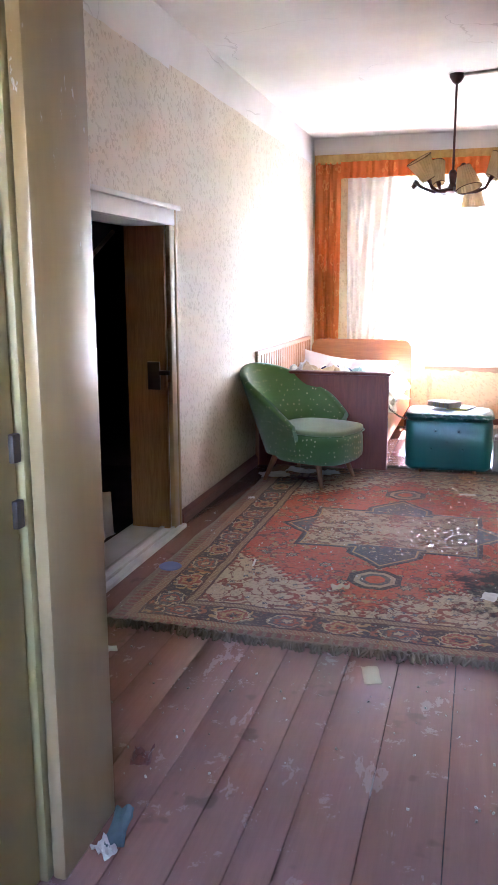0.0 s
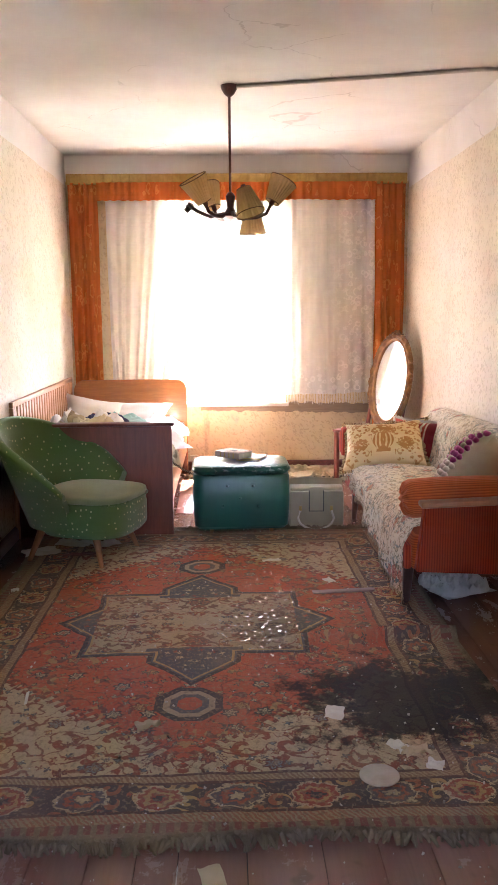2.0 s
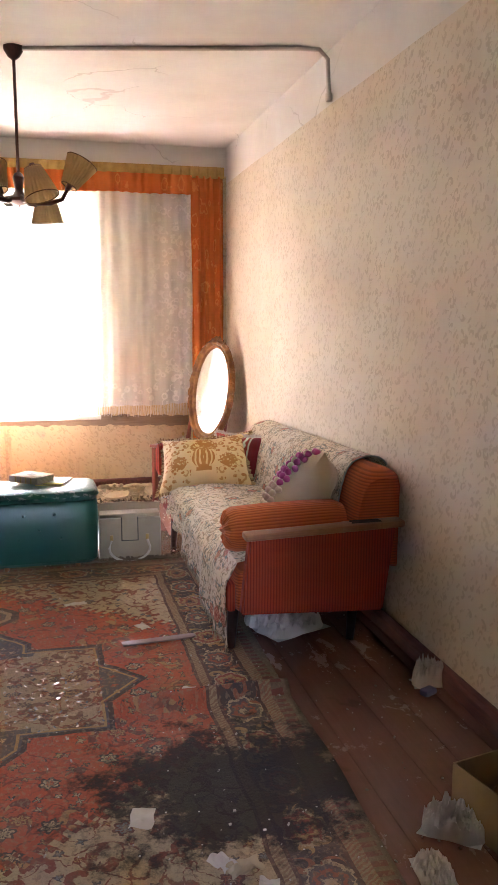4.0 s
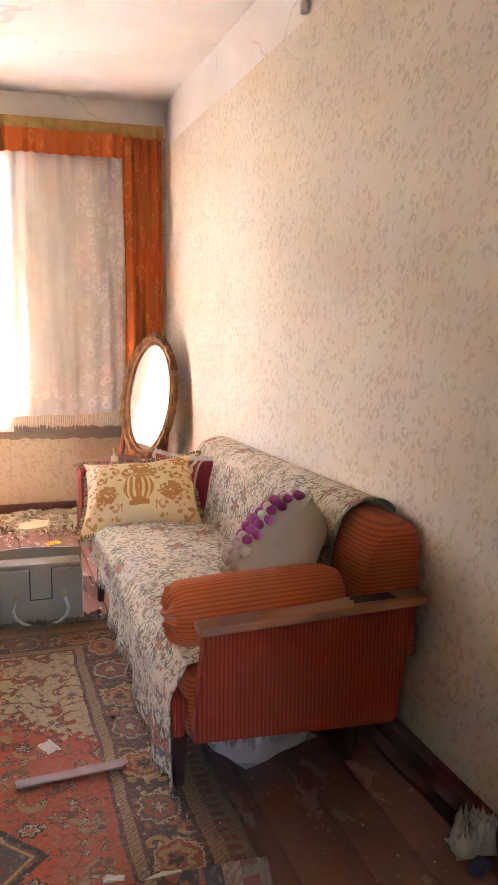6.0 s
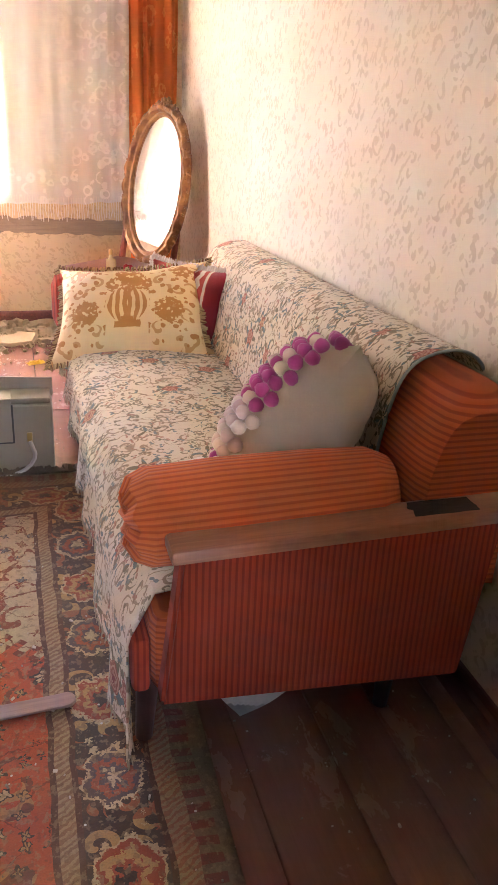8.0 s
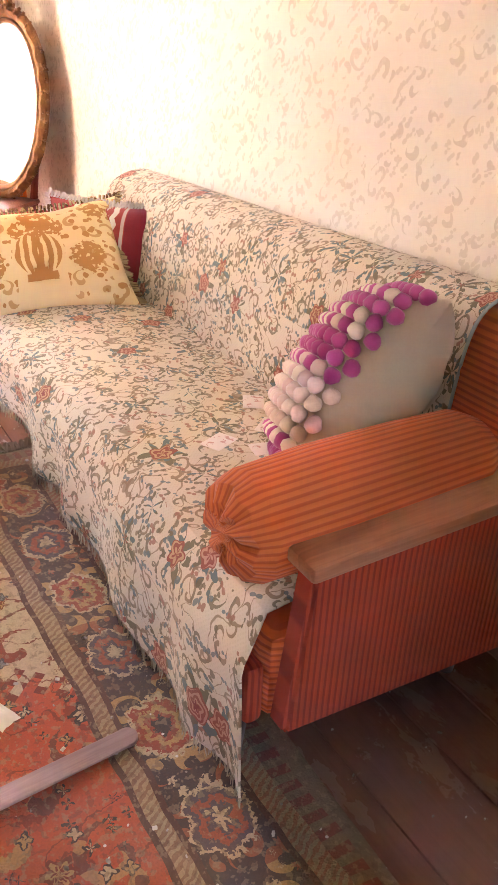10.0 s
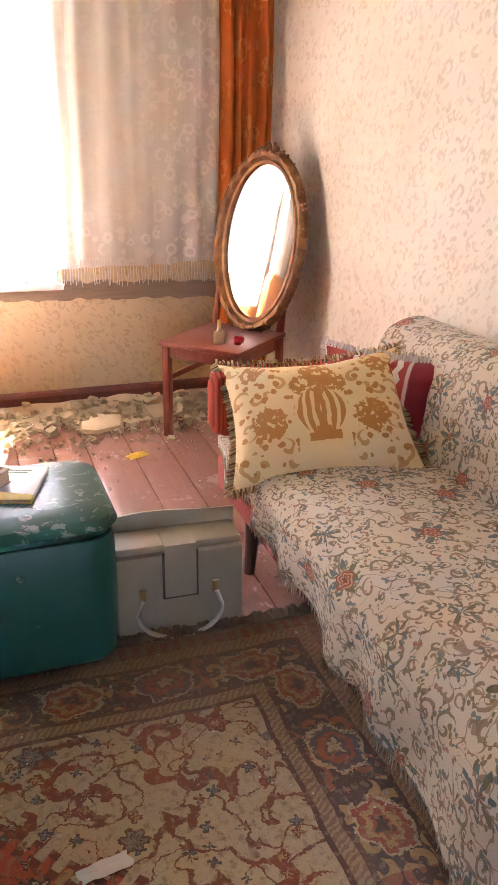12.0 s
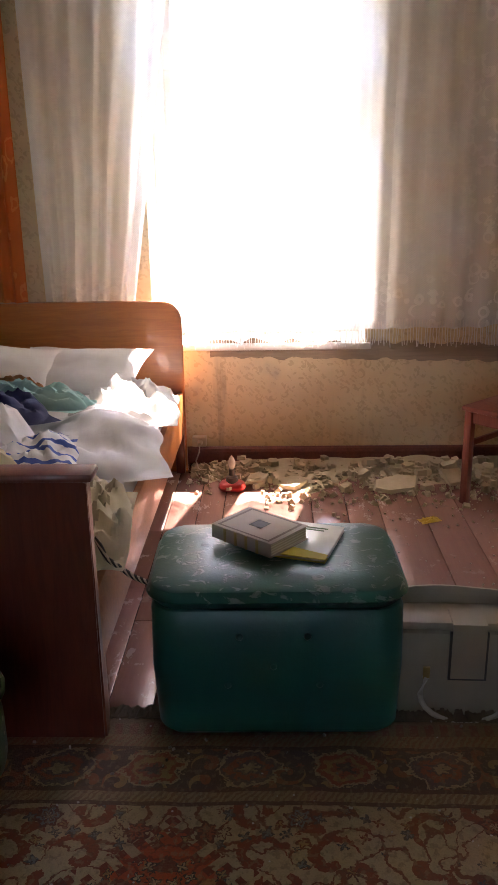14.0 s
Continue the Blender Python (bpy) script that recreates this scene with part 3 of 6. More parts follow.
def solo(name, bm, mat, label, category, at=None, group="", kind="", smooth=True):
    return tagged(part(name, bm, mat, None, "", smooth, at), label, category, group, kind)


def piece(name, me, parent, m, mat=None):
    ob = new(name, me)
    ob.parent = parent
    ob.matrix_basis = m
    return ob


# ---- room shell ----
XW, XE, YN, YS, H = -1.466, 1.466, 8.758, 2.47, 2.715
DOOR_S, DOOR_N, DOOR_H = 3.93, 4.82, 1.66
WIN_W, WIN_E, WIN_B, WIN_T = -0.62, 0.40, 0.60, 2.36
T = 0.42


def structure(name, bm, mat, label, smooth=False):
    return solo(name, bm, mat, label, "structure", kind="structure", smooth=smooth)


bm = slab(XW - T, WIN_W, YN, YN + T, -0.05, H)
box(bm, WIN_E, XE + T, YN, YN + T, -0.05, H)
box(bm, WIN_W, WIN_E, YN, YN + T, -0.05, WIN_B)
box(bm, WIN_W, WIN_E, YN, YN + T, WIN_T, H)
wall_north = structure("wall_north", bm, LIMEWASH, "window wall, limewashed above stained old wallpaper")
bm = slab(XW - 0.22, XW, YS, DOOR_S, -0.05, H)
box(bm, XW - 0.22, XW, DOOR_N, YN, -0.05, H)
box(bm, XW - 0.22, XW, DOOR_S, DOOR_N, DOOR_H, H)
wall_west = structure("wall_west", bm, LIMEWASH, "long wall with a doorway, papered in faded cream")
wall_east = structure("wall_east", slab(XE, XE + 0.25, -1.1, YN, -0.05, H), LIMEWASH, "long wall papered in faded cream scroll pattern")
bm = slab(XW - 0.22, -0.75, 2.23, YS, -0.05, H)
box(bm, 0.45, XE, 2.23, YS, -0.05, H)
box(bm, -0.75, 0.45, 2.23, YS, 2.1, H)
wall_south = structure("wall_south", bm, LIMEWASH, "plastered wall with the doorway walked through")
# unseen hall walls; the south opening is added to let in fill light
bm = slab(-1.6, -1.4, -1.1, 2.23, -0.05, H)
box(bm, -1.4, -0.55, -1.1, -0.95, -0.05, H)
box(bm, -0.05, XE, -1.1, -0.95, -0.05, H)
box(bm, -0.55, -0.05, -1.1, -0.95, -0.05, 1.15)
box(bm, -0.55, -0.05, -1.1, -0.95, 2.0, H)
structure("wall_hall", bm, LIMEWASH, "plain plastered hall walls out of view, with an opening added for fill light")
ceiling = structure("ceiling", slab(XW - T, XE + T, -1.1, YN + T, H, H + 0.12), LIMEWASH, "uneven limewashed ceiling with fine cracks")


def wallpaper(name, mat, parent, quads, nrm):
    """Sheets of paper a few millimetres proud of the wall, with a slightly wavy upper edge."""
    for p, q, top, bottom in quads:
        n = 40
        def fn(u, v):
            e = Vector(p).lerp(Vector(q), u)
            z = bottom + v * (top + 0.012 * noise.noise(Vector((u * 9, top, 3))) - bottom)
            return Vector((e.x, e.y, z)) + Vector(nrm) * 0.003
        part(name, sheet(fn, n, 2), mat, parent, smooth=False)


wallpaper("wallpaper", WALLPAPER, wall_east, [((XE, YS), (XE, YN), 2.44, 0.0)], (-1, 0, 0))
wallpaper("wallpaper", WALLPAPER, wall_west, [((XW, DOOR_N + 0.12), (XW, YN), 2.47, 0.0), ((XW, YS), (XW, DOOR_S - 0.12), 2.44, 0.0), ((XW, DOOR_S - 0.12), (XW, DOOR_N + 0.12), 2.45, DOOR_H + 0.1)], (1, 0, 0))
wallpaper("old_wallpaper", OLD_PAPER, wall_north, [((XW, YN), (WIN_W, YN), 2.5, 0.0), ((WIN_E, YN), (XE, YN), 2.5, 0.57), ((WIN_W, YN), (WIN_E, YN), 0.57, 0.0), ((WIN_E, YN), (XE, YN), 0.55, 0.0)], (0, -1, 0))
# bare strip under the window where the plaster broke away
for k in range(7):
    x0 = -0.35 + 0.25 * k
    part("bare_lath", sheet(lambda u, v: Vector((x0 + u * 0.26, YN - 0.004 - 0.012 * abs(noise.noise(Vector((u * 3 + k, v * 4, 1)))), 0.535 - 0.006 * k + 0.02 * noise.noise(Vector((u * 4 + k * 4, 0, 5))) + v * (0.085 + 0.02 * noise.noise(Vector((u * 3 + k * 3, 2, 5)))))), 12, 6), BARE_LATH, wall_north)

# side room beyond the west doorway, unlit; dark colour holds its shade
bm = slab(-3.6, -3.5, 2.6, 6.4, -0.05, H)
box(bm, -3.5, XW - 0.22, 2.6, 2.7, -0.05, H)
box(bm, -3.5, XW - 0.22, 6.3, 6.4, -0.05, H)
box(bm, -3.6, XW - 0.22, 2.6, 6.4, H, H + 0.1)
DARK_WALL = material("shade_dark_plaster", mottled((0.09, 0.08, 0.07), (0.05, 0.045, 0.04)), 0.95)
structure("wall_side_room", bm, DARK_WALL, "walls of the cluttered side room, coloured dark as if unlit")

# baseboards
def baseboard(name, p, q, nrm):
    a, b, nn = Vector((*p, 0)), Vector((*q, 0)), Vector((*nrm, 0))
    prof = [(0.0, 0.0), (0.026, 0.0), (0.026, 0.055), (0.02, 0.07), (0.008, 0.078), (0.0, 0.078)]
    bm = bmesh.new()
    ends = [[bm.verts.new(e + nn * (0.004 + w) + Vector((0, 0, z + 0.002))) for w, z in prof] for e in (a, b)]
    k = len(prof)
    for j in range(k):
        bm.faces.new((ends[0][j], ends[0][(j + 1) % k], ends[1][(j + 1) % k], ends[1][j]))
    bm.faces.new(ends[0])
    bm.faces.new(ends[1][::-1])
    return structure(name, bm, OXBLOOD, "narrow oxblood-painted wooden baseboard")


baseboard("baseboard_east", (XE, YS), (XE, YN - 0.03), (-1, 0))
baseboard("baseboard_west", (XW, DOOR_N + 0.13), (XW, YN - 0.03), (1, 0))
baseboard("baseboard_west", (XW, YS), (XW, DOOR_S - 0.13), (1, 0))
baseboard("baseboard_north", (XW, YN), (XE, YN), (0, -1))

# west doorway: casing, lining, and a tracked sill
door_1 = thing("door_1", "white-painted doorway lined in varnished pine, without its door", "door", kind="structure")
bm = slab(XW + 0.002, XW + 0.03, DOOR_N, DOOR_N + 0.085, 0.0, DOOR_H + 0.1, 0.006)
box(bm, XW + 0.002, XW + 0.038, DOOR_N + 0.065, DOOR_N + 0.09, 0.0, DOOR_H + 0.1, 0.006)
part("casing", bm, CREAM_PAINT, door_1, "cream gloss casing")
part("casing", slab(XW + 0.002, XW + 0.03, DOOR_S - 0.11, DOOR_S, 0.0, DOOR_H + 0.1, 0.006), CREAM_PAINT, door_1)
bm = slab(XW + 0.002, XW + 0.034, DOOR_S - 0.11, DOOR_N + 0.11, DOOR_H, DOOR_H + 0.085, 0.006)
box(bm, XW + 0.002, XW + 0.05, DOOR_S - 0.12, DOOR_N + 0.125, DOOR_H + 0.08, DOOR_H + 0.105, 0.006)
part("head_casing", bm, WHITE_PAINT, door_1, "white-painted door head with a moulded edge")
lining = part("lining", slab(XW - 0.22, XW + 0.002, DOOR_N - 0.02, DOOR_N + 0.001, 0.0, DOOR_H - 0.002), RAW_PINE, door_1, "varnished pine door lining")
part("lining", slab(XW - 0.22, XW + 0.002, DOOR_S, DOOR_S + 0.02, 0.0, DOOR_H - 0.002), OXBLOOD, door_1)
sill = part("door_sill", slab(XW - 0.24, XW + 0.06, DOOR_S - 0.1, DOOR_N + 0.1, 0.0, 0.022, 0.004), WHITE_PAINT, door_1, "dusty grey wooden threshold")
part("metal_track", slab(XW - 0.05, XW - 0.03, DOOR_S, DOOR_N, 0.022, 0.034, 0.002), PIPE, sill)
part("metal_track", slab(XW + 0.01, XW + 0.025, DOOR_S, DOOR_N, 0.022, 0.03, 0.002), PIPE, sill)
bm = slab(XW - 0.10, XW - 0.03, DOOR_N - 0.036, DOOR_N - 0.02, 0.80, 0.95, 0.003)
box(bm, XW - 0.03, XW + 0.03, DOOR_N - 0.045, DOOR_N - 0.03, 0.88, 0.905, 0.003)
part("lock_case", bm, IRON, lining, "rusty iron rim lock")

# doorway of the hall with a jamb of chipped cream paint and an ochre door
door_2 = thing("door_2", "doorway with chipped cream jambs and an ochre door", "door", kind="structure")
part("jamb", slab(-0.75, -0.715, 2.215, 2.485, 0.0, 2.1, 0.008), CREAM_PAINT, door_2, "chipped cream gloss jamb")
part("jamb", slab(0.415, 0.45, 2.215, 2.485, 0.0, 2.1, 0.008), CREAM_PAINT, door_2)
part("jamb_head", slab(-0.75, 0.45, 2.215, 2.485, 2.065, 2.1, 0.008), CREAM_PAINT, door_2)
part("casing", slab(-0.85, -0.752, 2.2, 2.23, 0.0, 2.2, 0.006), OCHRE_PAINT, door_2)
leaf2 = part("door_leaf", slab(-0.04, 0.0, -0.98, 0.0, 0.012, 2.04, 0.005), OCHRE_PAINT, door_2, "ochre-painted door leaf standing open", at=pose(-0.765, 2.19, 0, 0, 0, -4))
for z in (1.0, 0.86):
    part("hinge", slab(-0.004, 0.012, -0.022, 0.004, z, z + 0.06, 0.003), IRON, leaf2)

# window with two sashes, a transom and a deep reveal
window_1 = thing("window_1", "old white casement window flooded with daylight", "window", kind="structure")
yf = YN + 0.30
fw = 0.065
for n0, a in (("window_frame", (WIN_W, WIN_W + fw, WIN_B, WIN_T)), ("window_frame", (WIN_E - fw, WIN_E, WIN_B, WIN_T))):
    part(n0, slab(a[0], a[1], yf, yf + 0.08, a[2], a[3], 0.006), WHITE_PAINT, window_1)
for z0, z1 in ((WIN_B, WIN_B + 0.08), (1.77, 1.86), (WIN_T - 0.07, WIN_T)):
    part("transom", slab(WIN_W + fw, WIN_E - fw, yf + 0.002, yf + 0.078, z0, z1, 0.006), WHITE_PAINT, window_1)
xm = (WIN_W + WIN_E) / 2
part("mullion", slab(xm - 0.045, xm + 0.045, yf - 0.01, yf + 0.07, WIN_B + 0.08, 1.77, 0.006), WHITE_PAINT, window_1)
part("mullion", slab(xm - 0.03, xm + 0.03, yf - 0.006, yf + 0.07, 1.86, WIN_T - 0.07, 0.006), WHITE_PAINT, window_1)
for x0, x1 in ((WIN_W + fw, xm - 0.045), (xm + 0.045, WIN_E - fw)):
    for z0, z1 in ((WIN_B + 0.08, 1.77), (1.86, WIN_T - 0.07)):
        bm = slab(x0, x0 + 0.045, yf + 0.01, yf + 0.05, z0, z1, 0.004)
        box(bm, x1 - 0.045, x1, yf + 0.01, yf + 0.05, z0, z1, 0.004)
        box(bm, x0 + 0.045, x1 - 0.045, yf + 0.01, yf + 0.05, z0, z0 + 0.05, 0.004)
        box(bm, x0 + 0.045, x1 - 0.045, yf + 0.01, yf + 0.05, z1 - 0.045, z1, 0.004)
        sash = part("sash", bm, WHITE_PAINT, window_1)
        pane = part("pane", slab(x0 + 0.04, x1 - 0.04, yf + 0.028, yf + 0.032, z0 + 0.04, z1 - 0.04), GLASS, sash, smooth=False)
        pane.visible_shadow = False
part("window_sill", slab(WIN_W - 0.03, WIN_E + 0.03, YN - 0.02, yf, WIN_B - 0.03, WIN_B + 0.004, 0.008), WHITE_PAINT, window_1)

# ---- outside ----
GRASS = material("rough_grass", mottled((0.06, 0.11, 0.03), (0.1, 0.15, 0.05), 1, 20), 0.95)
LEAF = material("sunlit_leaves", lambda n: n.mix(n.island(), (0.05, 0.12, 0.03), (0.12, 0.2, 0.05)), 0.6)
BARK = material("grey_bark", mottled((0.1, 0.08, 0.06), (0.16, 0.13, 0.1), 3, 30), 0.95)
bm = slab(-300, 300, YN + T + 0.02, 600, -0.75, -0.6)
structure("ground", bm, GRASS, "rough garden grass outside the window")


def tree(x, y, h, seed):
    rnd = random.Random(seed)
    tr = thing("tree", "leafy garden tree outside the window", "tree", pose(x, y, -0.6), "trees outside the window")
    bm = tube(bmesh.new(), [(0, 0, 0), (0.08, 0, h * 0.3), (-0.05, 0.1, h * 0.6), (0.1, 0.1, h * 0.9)], [0.2, 0.15, 0.1, 0.03])
    for k in range(7):
        a, z = k * 0.9, h * (0.3 + 0.08 * k)
        tube(bm, [(0, 0, z), (math.cos(a) * 0.8, math.sin(a) * 0.8, z + 0.5), (math.cos(a) * 1.6, math.sin(a) * 1.6, z + 0.8)], [0.07, 0.04, 0.012], 6)
    part("trunk", bm, BARK, tr)
    co, fs = [], []
    for k in range(2600):
        a, r = rnd.uniform(0, 6.283), rnd.uniform(0.2, 1) ** 0.6 * 2.1
        z = h * rnd.uniform(0.22, 1.05)
        wob = 0.6 + 0.6 * noise.noise(Vector((math.cos(a) * 2, math.sin(a) * 2, z * 0.9 + seed)))
        c = Vector((math.cos(a) * r * wob, math.sin(a) * r * wob, z))
        d = Vector((rnd.gauss(0, 1), rnd.gauss(0, 1), rnd.gauss(0, 1))).normalized() * 0.1
        e = d.orthogonal().normalized() * 0.055
        i = len(co)
        co += [c - d, c + e, c + d, c - e]
        fs.append((i, i + 1, i + 2, i + 3))
    me = bpy.data.meshes.new("crown")
    me.from_pydata(co, [], fs)
    me.materials.append(LEAF)
    ob = new("crown", me)
    ob.parent = tr


tree(-2.4, 15.0, 4.2, 1)
tree(1.0, 16.5, 4.6, 2)
tree(-0.6, 20.0, 5.5, 3)

# ---- curtains ----
curtain_rail = thing("curtain_cornice", "yellow braided cornice board over the window", "curtain rail", pose(0, 8.62, 2.5))
part("board", slab(-1.43, 1.42, 0.02, 0.13, -0.03, 0.03, 0.004), YELLOW_TRIM, curtain_rail)
bm = slab(-1.432, 1.422, -0.004, 0.019, -0.045, 0.042, 0.006)
for k in range(40):
    box(bm, -1.42 + k * 0.0712, -1.40 + k * 0.0712, -0.01, -0.003, -0.038, 0.034, 0.003)
part("braid", bm, YELLOW_TRIM, curtain_rail, "yellow braid with gold bars")


def drape(name, x0, x1, z0, z1, folds, mat, label, category, y=8.63, amp=0.03, seed=0, ragged=0.0, nu=None, nv=26, cut=None):
    nu = nu or int(folds * 12)
    def fn(u, v):
        a = u * folds * 2 * math.pi
        x = x0 + (x1 - x0) * u
        sway = 0.25 + 0.75 * v if name == "lace_curtain" else 1.0
        yy = y + amp * (math.sin(a + 0.8 * math.sin(a * 0.37 + seed)) * (0.7 + 0.5 * noise.noise(Vector((u * 5, 0, seed)))) + 0.5 * noise.noise(Vector((u * 14, v * 1.5, seed))))
        low = z0 + ragged * (noise.noise(Vector((u * 6, 1, seed))) + 0.3 * abs(math.sin(u * folds * 3)))
        if cut:
            x = cut(u, v, x)
        return Vector((x + 0.008 * noise.noise(Vector((u * 9, v * 4, seed))), yy, z1 + (low - z1) * v))
    return solo(name, sheet(fn, nu, nv, 0.0 if name == "lace_curtain" else 0.0015), mat, label, category)


drape("orange_curtain", -1.425, -1.18, 0.02, 2.47, 4.5, ORANGE, "faded orange brocade curtain hanging in tight folds", "curtain", seed=1)
drape("orange_curtain", 1.16, 1.41, 0.02, 2.47, 4.5, ORANGE, "faded orange brocade curtain hanging beside the mirror", "curtain", seed=2)
drape("orange_valance", -1.18, 1.16, 2.32, 2.47, 34, ORANGE, "pleated orange brocade valance under the cornice", "valance", y=8.60, amp=0.014, seed=3, ragged=0.012, nu=400, nv=5)


def slant(u, v, x):
    return x + (-0.30 * v * u + 0.02 * v)


def slant_r(u, v, x):
    return x - 0.05 * (1 - u) * v


drape("lace_curtain", -1.12, -0.42, 0.70, 2.45, 6.5, LACE, "white sheer lace curtain pulled aside over the headboard", "curtain", y=8.655, amp=0.022, seed=4, ragged=0.02, cut=slant)
drape("lace_curtain", -0.46, 1.19, 0.68, 2.45, 15, LACE, "white sheer lace curtain with a flowered hem", "curtain", y=8.675, amp=0.022, seed=5, ragged=0.018, cut=slant_r)
LACE_THREAD = cloth("lace_thread", lambda n: n.mix(n.noise(40, 2), (0.78, 0.76, 0.72), (0.7, 0.67, 0.62)), 0.5)


def lace_fringe(x0, x1, z, y, seed):
    rnd = random.Random(seed)
    bm = bmesh.new()
    x = x0
    while x < x1:
        d = 0.015 * noise.noise(Vector((x * 6, 0, seed)))
        ln = rnd.uniform(0.07, 0.1)
        tube(bm, [(x, y, z + d + 0.03), (x + rnd.uniform(-0.004, 0.004), y - 0.004, z + d - ln * 0.5), (x + rnd.uniform(-0.006, 0.006), y, z + d - ln)], 0.0022, 4)
        x += 0.0135
    tagged(solo("lace_fringe", bm, LACE_THREAD, "knotted white fringe along the lace hem", "fringe"), kind="stuff")


lace_fringe(-1.10, -0.73, 0.705, 8.65, 1)
lace_fringe(-0.48, 1.18, 0.69, 8.665, 2)

def thicken(ob, t, side=0):
    m = ob.modifiers.new("thickness", "SOLIDIFY")
    m.thickness, m.offset = t, side
    return ob


def axes(centre, x, z):
    """A pose from the directions of its x and z axes."""
    x = Vector(x).normalized()
    y = Vector(z).cross(x).normalized()
    z = x.cross(y)
    m = Matrix((x, y, z)).transposed().to_4x4()
    return Matrix.Translation(centre) @ m


# ---- rug ----
RUG_AT = pose(-0.215, 5.12, 0.0)


def rug_fn(u, v):
    x, y = (u - 0.5) * 2.14, (v - 0.5) * 3.1
    ridge = 0.05 * math.exp(-((y + 0.23 + 0.02 * noise.noise(Vector((x * 3, 0, 1)))) / 0.03) ** 2) * (1 / (1 + math.exp(-(x - 0.4) * 12)))
    edge = 0.02 * noise.noise(Vector((x * 2.3, y * 2.3, 8)))
    return Vector((x + edge * (abs(u - 0.5) > 0.48), y + 0.03 * noise.noise(Vector((x * 1.7, 0, v > 0.5))) * (abs(v - 0.5) > 0.49), 0.013 + ridge + 0.004 * noise.noise(Vector((x * 4, y * 4, 0)))))


rug = thing("rug", "worn red and navy oriental rug with a burnt stain", "rug", RUG_AT)
thicken(part("carpet", sheet(rug_fn, 90, 150), RUG, rug), 0.009, -1)


def fringe_mesh(y, out, seed, n):
    rnd = random.Random(seed)
    bm = bmesh.new()
    for k in range(n):
        x = -1.06 + 2.12 * k / n
        ln = rnd.uniform(0.015, 0.06) * (0.75 + 0.5 * noise.noise(Vector((x * 4, seed, 0))))
        s = rnd.uniform(-0.03, 0.03)
        y0 = y + 0.03 * noise.noise(Vector((x * 1.7, 0, y > 0)))
        tube(bm, [(x, y0 - out * 0.012, 0.014), (x + s * 0.5, y0 + out * ln * 0.5, 0.017 + rnd.uniform(0, 0.012)), (x + s + rnd.uniform(-0.012, 0.012), y0 + out * ln, 0.006)], [0.008, 0.008, 0.004], 5)
    return bm


for y, o, s in ((-1.55, -1, 1), (1.55, 1, 2)):
    f = part("fringe", fringe_mesh(y, o, s, 360), FRINGE, rug, "matted grey-brown fringe")
    f["kind"] = "stuff"

# ---- sofa ----
sofa = thing("sofa", "old rust corduroy sofa with wooden armrests under a tapestry cover", "sofa", pose(0.72, 5.16, 0))


def arm_panel(y0, y1):
    """Side panel, wider above than below, its front and back edges leaning."""
    bm = bmesh.new()
    prof = [(0.03, 0.20), (0.065, 0.51), (0.69, 0.535), (0.64, 0.17)]
    a = [bm.verts.new((x, y0, z)) for x, z in prof]
    b = [bm.verts.new((x, y1, z)) for x, z in prof]
    bm.faces.new(a)
    bm.faces.new(b[::-1])
    for j in range(4):
        bm.faces.new((a[j], b[j], b[(j + 1) % 4], a[(j + 1) % 4]))
    bmesh.ops.bevel(bm, geom=bm.edges[:], offset=0.008, segments=2, affect="EDGES")
    return bm


def arm_cap(y0, y1):
    bm = slab(0.045, 0.72, y0, y1, 0.0, 0.028, 0.008)
    for v in bm.verts:
        v.co.z += 0.505 + v.co.x * 0.032
    return bm


for y0 in (0.03, 2.02):
    part("side_panel", arm_panel(y0, y0 + 0.05), CORD_X, sofa, "ribbed rust corduroy side panel")
    cap = part("armrest", arm_cap(y0 - 0.02, y0 + 0.065), ARM_WOOD, sofa, "worn wooden armrest")
    if y0 < 1:
        part("burn_mark", heap(0.13, 0.055, 0.008, 4, 14, 8), SUBFLOOR, cap, "charred hole in the armrest", at=pose(0.56, y0 + 0.022, 0.549))
part("seat_base", slab(0.02, 0.66, 0.07, 2.02, 0.19, 0.37, 0.03), CORD_Z, sofa)
part("front_rail", slab(-0.015, 0.02, 0.075, 2.015, 0.2, 0.32, 0.012), CORD_X, sofa)


def spline(pts, t):
    """A smooth curve through the points, t from 0 to 1."""
    k = min(int(t * (len(pts) - 1)), len(pts) - 2)
    f = t * (len(pts) - 1) - k
    p0, p1, p2, p3 = (Vector(pts[min(max(k + j, 0), len(pts) - 1)]) for j in (-1, 0, 1, 2))
    return 0.5 * (2 * p1 + (p2 - p0) * f + (2 * p0 - 5 * p1 + 4 * p2 - p3) * f * f + (3 * p1 - p0 - 3 * p2 + p3) * f ** 3)


BACK = [(0.50, 0.36), (0.52, 0.48), (0.54, 0.60), (0.575, 0.69), (0.63, 0.722), (0.695, 0.722), (0.735, 0.70), (0.738, 0.60), (0.735, 0.32)]


def back_fn(u, v):
    """The round-topped back cushion: up the front, over, down the back; its ends are rounded off."""
    p = spline(BACK, v)
    e = min(1.0, min(u, 1 - u) * 14)
    shrink = 0.86 + 0.14 * math.sqrt(max(0.0, 1 - (1 - e) ** 2))
    x, z = 0.63 + (p.x - 0.63) * shrink, 0.5 + (p.y - 0.5) * shrink
    return Vector((x, 0.085 + u * 1.935, z + (0.05 * (1 - u) - 0.022) * min(1, v * 5, (1 - v) * 5) + 0.008 * noise.noise(Vector((u * 6, v * 3, 1)))))


